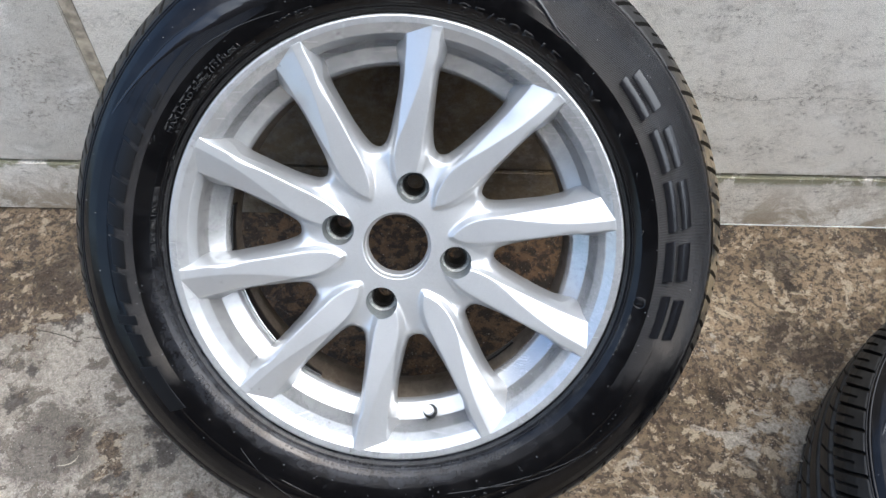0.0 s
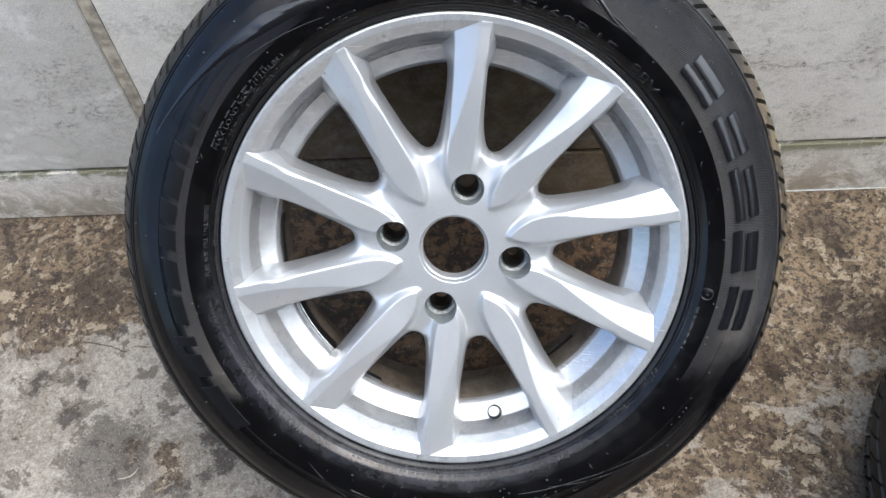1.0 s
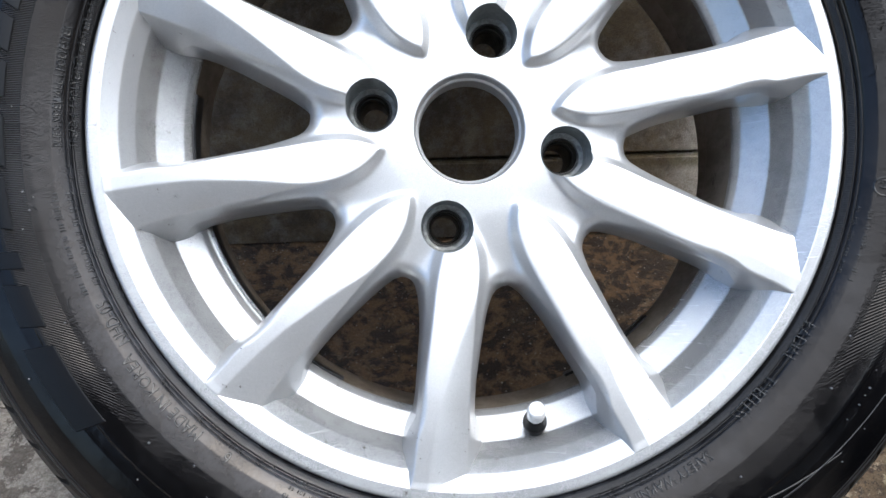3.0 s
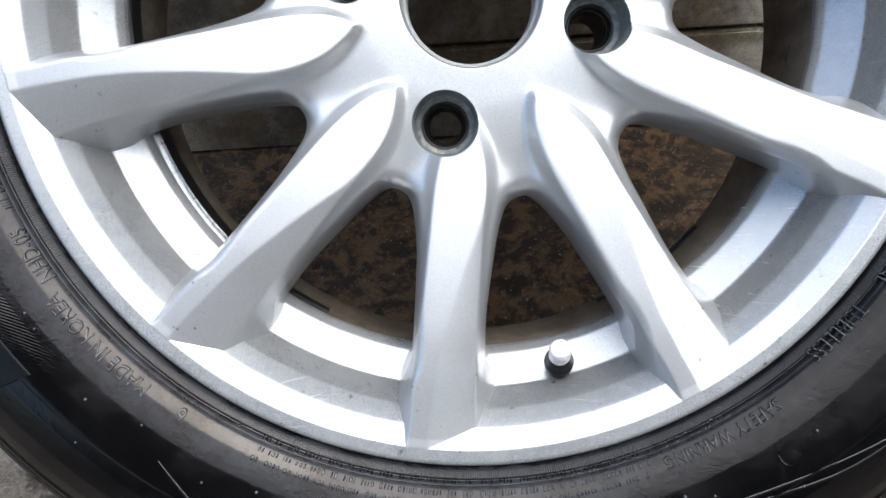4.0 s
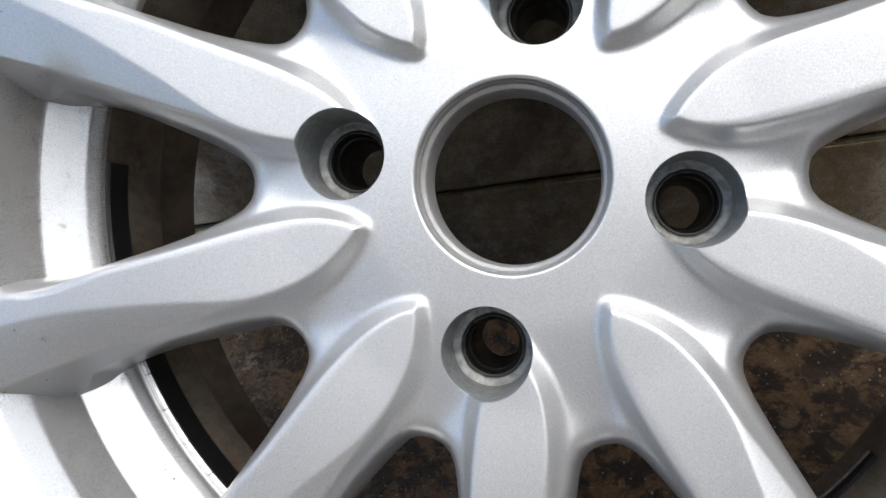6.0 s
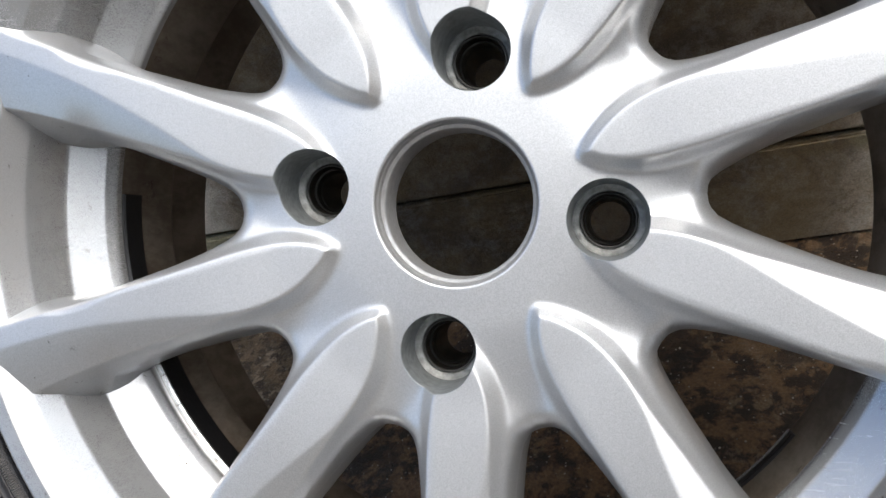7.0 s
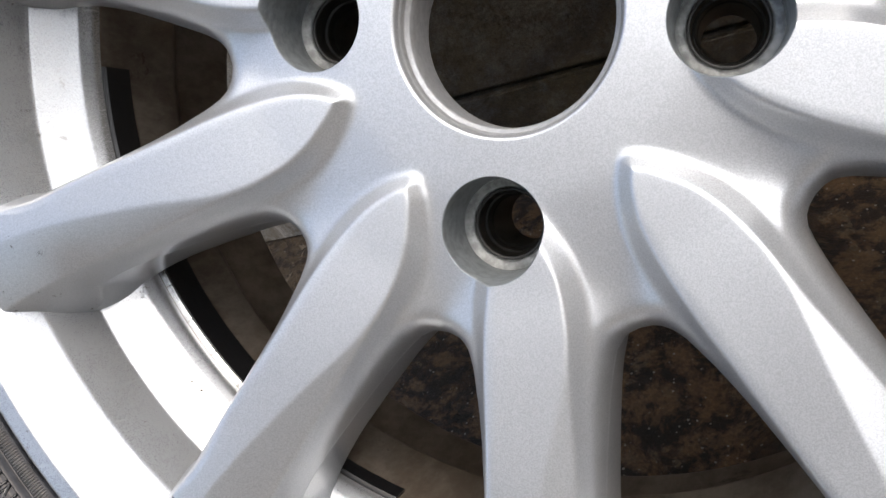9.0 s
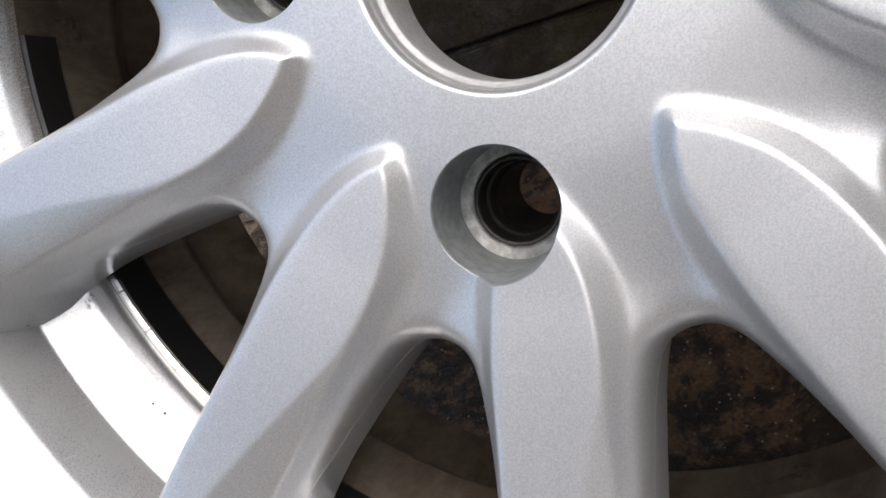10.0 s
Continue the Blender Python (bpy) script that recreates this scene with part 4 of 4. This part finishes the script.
def letter_tyre(tyre):
    arc_text(tyre, "DOT 8ECB", -27.5, 0.2195, 0.0058)
    arc_words(tyre, "195/60R15", 10.5, 39.4, 0.2180, 0.0074)
    arc_words(tyre, "88V", 44.0, 52.6, 0.2175, 0.0074)
    arc_text(tyre, "RADIAL", 122.6, 0.2130, 0.0055)
    arc_text(tyre, "TUBELESS", 132.3, 0.2130, 0.0055)
    arc_text(tyre, "SAFETY WARNING", 146.6, 0.2190, 0.0050)
    arc_text(tyre, "MADE IN KOREA", 222.7, 0.2195, 0.0058)
    arc_text(tyre, "NHD-05", 239.1, 0.2165, 0.0055)
    arc_text(tyre, "E4", 100.0, 0.2255, 0.0042)
    small_print(tyre, 104, 115, (0.2235, 0.2175), 0.0036)
    small_print(tyre, 147, 160, (0.2150,), 0.0024)
    small_print(tyre, 162, 209, (0.2150, 0.2190, 0.2230), 0.0026)
    arc_words(tyre, "PLIES: SIDEWALL 1 POLYESTER", 268.1, 285.0, 0.2184, 0.0036)
    arc_words(tyre, "TREAD 4: 1 POLYESTER + 2 STEEL + 1 NYLON", 268.0, 294.0, 0.2120, 0.0036)
    small_print(tyre, 297, 319, (0.2290,), 0.0026)
    arc_words(tyre, "MAX LOAD 560kg (1235LBS.)", 297.8, 323.6, 0.2228, 0.0042)
    arc_words(tyre, "AT 350kPa (51PSI) MAX.PRESS.", 298.0, 327.3, 0.2168, 0.0040)
    small_print(tyre, 247, 262, (0.2240, 0.2180), 0.0034)
    small_print(tyre, -9.6, -4.2, (0.2215,), 0.0040)
    small_print(tyre, -0.6, 4.8, (0.2225,), 0.0040)
    arc_words(tyre, "195/60R15", 158.4, 181.5, 0.2487, 0.0074)
    arc_text(tyre, "6", 217.6, 0.2190, 0.0062)
    bars(tyre, "moulded_frame", [(-1.2, 5.4, 0.2180, 0.2188), (-1.2, 5.4, 0.2262, 0.2270), (-1.4, -0.9, 0.2180, 0.2270), (5.1, 5.6, 0.2180, 0.2270)], LETTER, "raised code frame", 0.0004)
    for a in (-29.3, -65.3, 7.7, 119.6, 143.6, 211.8):
        bars(tyre, "tick", [(a, a + 0.3, 0.2142, 0.2280)], LETTER, "", 0.0005)
    for a0, a1, r0, r1 in ((51.6, 60.8, 0.2452, 0.2668), (63.6, 72.5, 0.2462, 0.2675), (74.2, 84.9, 0.2452, 0.2666), (86.8, 95.5, 0.2425, 0.2655), (98.4, 108.0, 0.2444, 0.2668)):
        bars(tyre, "brand_block", [(a0, a1, r0, r0 + 0.0090), (a0 + 0.5, a1 - 0.5, r0 + 0.0120, r1)], BRANDING, "smooth glossy raised blocks", 0.0011, -0.5)
    for a0, a1, r0, r1 in ((285.0, 291.5, 0.2430, 0.2575), (292.5, 295.5, 0.2430, 0.2590), (296.4, 300.0, 0.2435, 0.2540), (300.8, 304.4, 0.2440, 0.2545), (274.2, 278.6, 0.2440, 0.2590), (279.8, 284.0, 0.2440, 0.2590), (265.7, 272.0, 0.2440, 0.2560), (258.0, 264.5, 0.2455, 0.2580), (253.2, 255.4, 0.2460, 0.2640), (245.8, 251.2, 0.2470, 0.2600), (232.4, 243.5, 0.2480, 0.2640)):
        bars(tyre, "brand_block", [(a0, a1, r0, r1)], BRANDING_DIM, "smooth dark raised block", 0.0008, 1.2)
    e_ring(tyre)
    ribbon(tyre, [(-64.5, 0.2770), (-56, 0.2702), (-49.4, 0.2673), (-39, 0.2615), (-34.9, 0.2600), (-26, 0.2500)], [(-64.5, 0.2755), (-53.2, 0.2638), (-46, 0.2562), (-36.4, 0.2460), (-26.9, 0.2401), (-20, 0.2380)])
    ribbon(tyre, [(22, 0.2660), (29.0, 0.2525), (34.8, 0.2412), (37.9, 0.2382), (43, 0.2368)], [(20, 0.2640), (27.5, 0.2500), (33.8, 0.2392), (37.5, 0.2368), (43, 0.2362)])
    ridge(tyre, [(-142.3, 0.2415), (-149, 0.2530), (-159, 0.2655)])
    ridge(tyre, [(-153.7, 0.2490), (-162, 0.2530), (-172, 0.2590)])
    ridge(tyre, [(-158.0, 0.2665), (-166, 0.2685)])
    ridge(tyre, [(168.7, 0.2410), (151.7, 0.2490), (133, 0.2686)])
    ridge(tyre, [(161.8, 0.2416), (144, 0.2625), (124, 0.2683)])
    ridge(tyre, [(-62, 0.2667), (-47, 0.2680), (-34, 0.2533), (-22, 0.2420)])
    ridge(tyre, [(-61, 0.2410), (-45, 0.2444), (-34, 0.2367), (-24, 0.2296)])
    ridge(tyre, [(20, 0.2500), (34, 0.2420), (44, 0.2370)])


def whiskers(tyre):
    """Thin curled rubber hairs left from the mould, and the stubs of torn ones."""
    rnd = random.Random(5)
    for at, r in ((70.5, 0.2275), (79.5, 0.2290), (84.0, 0.2240), (61.0, 0.2260), (100.0, 0.2300), (-100.0, 0.2330), (-112.0, 0.2310), (-64.0, 0.2345), (150.0, 0.2380), (196.0, 0.2390)):
        v, f, long, bend_by, n = [], [], rnd.uniform(0.006, 0.010), rnd.uniform(-2.4, 2.4), 9
        px, pr, way = 0.0, r, rnd.uniform(0, 6.3)
        for i in range(n):
            a = radians(at) + px / r
            lift = 0.0004 + 0.0022 * math.sin(math.pi * i / (n - 1) * 0.8)
            mid = Vector((pr * math.sin(a), float(skin(pr)) - lift, pr * math.cos(a)))
            thick = 0.00032 * (1 - 0.6 * i / n)
            for k in range(4):
                b = k * math.pi / 2
                v.append(mid + Vector((math.cos(b) * thick, math.sin(b) * thick, math.sin(b + way) * thick)))
            if i:
                q = 4 * i
                f += [(q - 4 + k, q - 4 + (k + 1) % 4, q + (k + 1) % 4, q + k) for k in range(4)]
            way += bend_by / n + rnd.uniform(-0.2, 0.2)
            px, pr = px + math.cos(way) * long / n, pr + math.sin(way) * long / n
        part("mould_hair", mesh_of("mould_hair", v, f, LETTER), LETTER, tyre, "thin curled rubber hair")
    v, f = [], []
    for i in range(130):
        a, r = rnd.uniform(0, 2 * math.pi), rnd.choice((0.2345, 0.2400, 0.2560, 0.2700, 0.2810)) + rnd.uniform(-0.002, 0.002)
        mid, size, base = (r * math.sin(a), float(skin(r)), r * math.cos(a)), rnd.uniform(0.00035, 0.0007), len(v)
        for ring, up in ((1.0, -0.0001), (0.8, 0.0005), (0.3, 0.0008)):
            v += [(mid[0] + size * ring * math.cos(k * 1.0472), mid[1] - up * size / 0.0005, mid[2] + size * ring * math.sin(k * 1.0472)) for k in range(6)]
        for q in range(2):
            f += [(base + q * 6 + k, base + q * 6 + (k + 1) % 6, base + q * 6 + 6 + (k + 1) % 6, base + q * 6 + 6 + k) for k in range(6)]
        f.append(tuple(base + 12 + k for k in range(6)))
    tagged(part("mould_stub", mesh_of("mould_stub", v, f, DUSTY), DUSTY, tyre, "tiny pale dusty rubber stubs"), kind="stuff")


def strip(a0, a1, r0, r1, y0, y1):
    """A curved block inside the barrel."""
    prof = [(r0, y0 + 0.0008), (r0, y1 - 0.0008), (r0 + 0.0008, y1), (r1, y1), (r1, y0), (r0 + 0.0008, y0)]
    n, v, f = max(3, int((a1 - a0) / 1.5) + 1), [], []
    for a in np.radians(np.linspace(a0, a1, n)):
        v += [(r * math.sin(a), y, r * math.cos(a)) for r, y in prof]
    for i in range(n - 1):
        for k in range(6):
            f.append((i * 6 + k, i * 6 + (k + 1) % 6, (i + 1) * 6 + (k + 1) % 6, (i + 1) * 6 + k))
    f += [tuple(range(5, -1, -1)), tuple((n - 1) * 6 + k for k in range(6))]
    return v, f


def build_weights(rim):
    """Balance weights stuck inside the barrel."""
    for a0, a1, y0, y1 in ((-97.0, -79.0, 0.0560, 0.0700), (-151.0, -141.0, 0.0560, 0.0650)):
        part("balance_weight", mesh_of("balance_weight", *strip(a0, a1, 0.1645, 0.1661, y0, y1), WEIGHT, False), WEIGHT, rim, "black stick-on balance weight")
    for a0, a1, tape_at, steel_at in ((-131.0, -105.5, (0.0580, 0.0740), (0.0562, 0.0578)), (134.6, 158.0, (0.0885, 0.0944), (0.0946, 0.0964))):
        tape = part("balance_weight", mesh_of("balance_weight", *strip(a0, a1, 0.1645, 0.1661, *tape_at), WEIGHT, False), WEIGHT, rim, "black taped balance weight with steel segments")
        a = a0
        while a < a1 - 1:
            part("segment", mesh_of("segment", *strip(a + 0.08, min(a + 5.4, a1) - 0.08, 0.1640, 0.1661, *steel_at), STEEL, False), STEEL, tape, "bright steel segment")
            a += 5.4


def build_drops(rim):
    """Water drops left on the rim's ledge, and a few specks of dirt."""
    rnd, v, f = random.Random(8), [], []
    dv, df = [], []
    for i in range(90):
        speck = i % 5 == 0
        a = radians(rnd.uniform(-140, -52) if i % 3 else rnd.uniform(120, 330))
        t = rnd.random() ** 0.7
        r, y = 0.1815 - 0.0120 * t, 0.0378 + 0.01075 * t
        if i % 7 == 0:
            r, y = 0.1857 - 0.0028 * t, 0.0170 + 0.0180 * t
        slope = Vector((-0.74 * math.sin(a), -0.67, -0.74 * math.cos(a)))
        along = Vector((math.cos(a), 0, -math.sin(a)))
        across = slope.cross(along)
        size = rnd.uniform(0.0002, 0.0005) if speck else rnd.uniform(0.0002, 0.0008)
        mid = Vector((r * math.sin(a), y, r * math.cos(a)))
        vs, fs = (dv, df) if speck else (v, f)
        base, long = len(vs), rnd.uniform(0.8, 1.5)
        for ring, up in ((1.0, 0.0), (0.8, 0.28), (0.4, 0.45)):
            for k in range(8):
                b = k * math.pi / 4
                vs.append(mid + (along * math.cos(b) * long + across * math.sin(b)) * size * ring * (rnd.uniform(0.6, 1.2) if speck else 1) + slope * (size * up * (0.4 if speck else 0.55)))
        for q in range(2):
            for k in range(8):
                fs.append((base + q * 8 + k, base + q * 8 + (k + 1) % 8, base + q * 8 + 8 + (k + 1) % 8, base + q * 8 + 8 + k))
        fs.append(tuple(base + 16 + k for k in range(8)))
    tagged(part("water_drop", mesh_of("water_drop", v, f, WATER), WATER, rim, "small clear water drops"), kind="stuff")
    tagged(part("dirt_speck", mesh_of("dirt_speck", dv, df, CRACK), CRACK, rim, "dark specks of dirt"), kind="stuff")


def build_valve(rim):
    """Rubber stem in the rim's inner slope with a bright cap."""
    foot, tip = Vector((0.0332, 0.0400, -0.1745)), Vector((0.0307, 0.0112, -0.1592))
    way = (foot - tip).normalized()
    m = Matrix.Translation(tip) @ way.to_track_quat("Y", "Z").to_matrix().to_4x4()
    stem = [(0.0030, 0.010), (0.0042, 0.0125), (0.0052, 0.016), (0.0064, 0.0215), (0.0071, 0.024), (0.0071, 0.027), (0.0062, 0.034)]
    cap = [(0.0, 0.0), (0.0038, 0.0), (0.0047, 0.0008), (0.0050, 0.003), (0.0051, 0.0125), (0.0042, 0.0130)]
    ob = part("valve_stem", mesh_of("valve_stem", *lathe(rounded(stem, 0.0008), 32), BLACK), BLACK, rim, "black rubber valve stem")
    ob.matrix_local = m
    part("valve_cap", mesh_of("valve_cap", *lathe(rounded(cap, 0.0006), 32), CHROME), CHROME, ob, "shiny silver valve cap")


def build_wheel():
    wheel = new("car_wheel")
    tagged(wheel, "silver ten-spoke alloy wheel with black tyre leaning on the wall", "wheel", "car wheels")
    rim = build_rim(wheel)
    build_valve(rim)
    build_weights(rim)
    build_drops(rim)
    build_tyre(wheel)
    wheel.matrix_world = pose(0, -0.3200, 0.3326, -40.021, 0.645, 1.098)
    return wheel


def build_opposite_wall():
    """Tall brown house wall that closes the yard behind the camera, and two added side walls: a low cream one and a
    dark one.
    """
    wall = tagged(new("wall_south"), "tall dark brown rendered house wall across the yard", "wall", kind="structure")
    part("plaster", box(-3.6, 3.5, -5.9, -5.5, 0, 5.8), HOUSE, wall)
    # added out of view: low cream wall that bounces warm light onto the rim
    side = tagged(new("wall_bounce"), "unseen pale beige wall added beside the yard for bounced light", "wall", kind="structure")
    part("plaster", box(3.6, 3.8, -1.6, 0.0, 0, 1.9), CREAM, side)
    # added out of view: dark wall that blocks low sky from tyre and spokes
    dimmer = tagged(new("wall_dimmer"), "unseen dark brown wall added beside the yard to dim reflections", "wall", kind="structure")
    part("plaster", box(3.6, 3.8, -5.5, -1.604, 0, 2.9), HOUSE, dimmer)


def build_grit():
    """Loose grains of sand and stone on the yard floor."""
    rnd, v, f = random.Random(21), [], []
    for _ in range(420):
        x, y, q = rnd.uniform(-0.75, 0.95), rnd.uniform(-0.85, -0.01), rnd.uniform(0.0004, 0.0011) * (2.0 if rnd.random() < 0.06 else 1)
        base, turn = len(v), rnd.uniform(0, 6)
        for k in range(5):
            b = turn + k * 1.2566
            g = q * rnd.uniform(0.7, 1.3)
            v.append((x + g * math.cos(b), y + g * math.sin(b), -0.0006))
            v.append((x + g * 0.7 * math.cos(b), y + g * 0.7 * math.sin(b), q * rnd.uniform(0.6, 1.0)))
        for k in range(5):
            a, c = base + 2 * k, base + 2 * ((k + 1) % 5)
            f.append((a, c, c + 1, a + 1))
        f.append(tuple(base + 2 * k + 1 for k in range(5)))
    tagged(new("grit", mesh_of("grit", v, f, GRIT, False)), "fine pale grit scattered on the concrete yard floor", "grit", kind="stuff")


def build_stalk():
    """A thin dry stalk, curled and tapered, that lies on the yard floor."""
    way = [Vector(p) for p in ((-0.4200, -0.4026, 0.0012), (-0.4120, -0.4020, 0.0014), (-0.4044, -0.3996, 0.0018), (-0.3995, -0.3955, 0.0026), (-0.3968, -0.3895, 0.0034))]
    v, f = [], []
    for i, p in enumerate(way):
        along = (way[min(i + 1, 4)] - way[max(i - 1, 0)]).normalized()
        side = along.cross(Vector((0, 0, 1))).normalized()
        up = side.cross(along)
        q = (0.0003, 0.0006, 0.0007, 0.0006, 0.0003)[i]
        v += [tuple(p + (side * math.cos(k * math.pi / 3) + up * math.sin(k * math.pi / 3)) * q) for k in range(6)]
        if i:
            f += [(6 * i - 6 + k, 6 * i - 6 + (k + 1) % 6, 6 * i + (k + 1) % 6, 6 * i + k) for k in range(6)]
    f += [(5, 4, 3, 2, 1, 0), (24, 25, 26, 27, 28, 29)]
    tagged(new("dry_stalk", mesh_of("dry_stalk", v, f, STRAW)), "thin pale dry curled stalk lying on concrete", "stalk")


build_ground()
build_grit()
build_stalk()
build_wall()
build_opposite_wall()
WHEEL = build_wheel()
flat = copy_thing(WHEEL, pose(0.732, -0.497, 0.1868, -90, 0, 10))
tagged(flat, "black-tyred car wheel lying flat on the concrete")
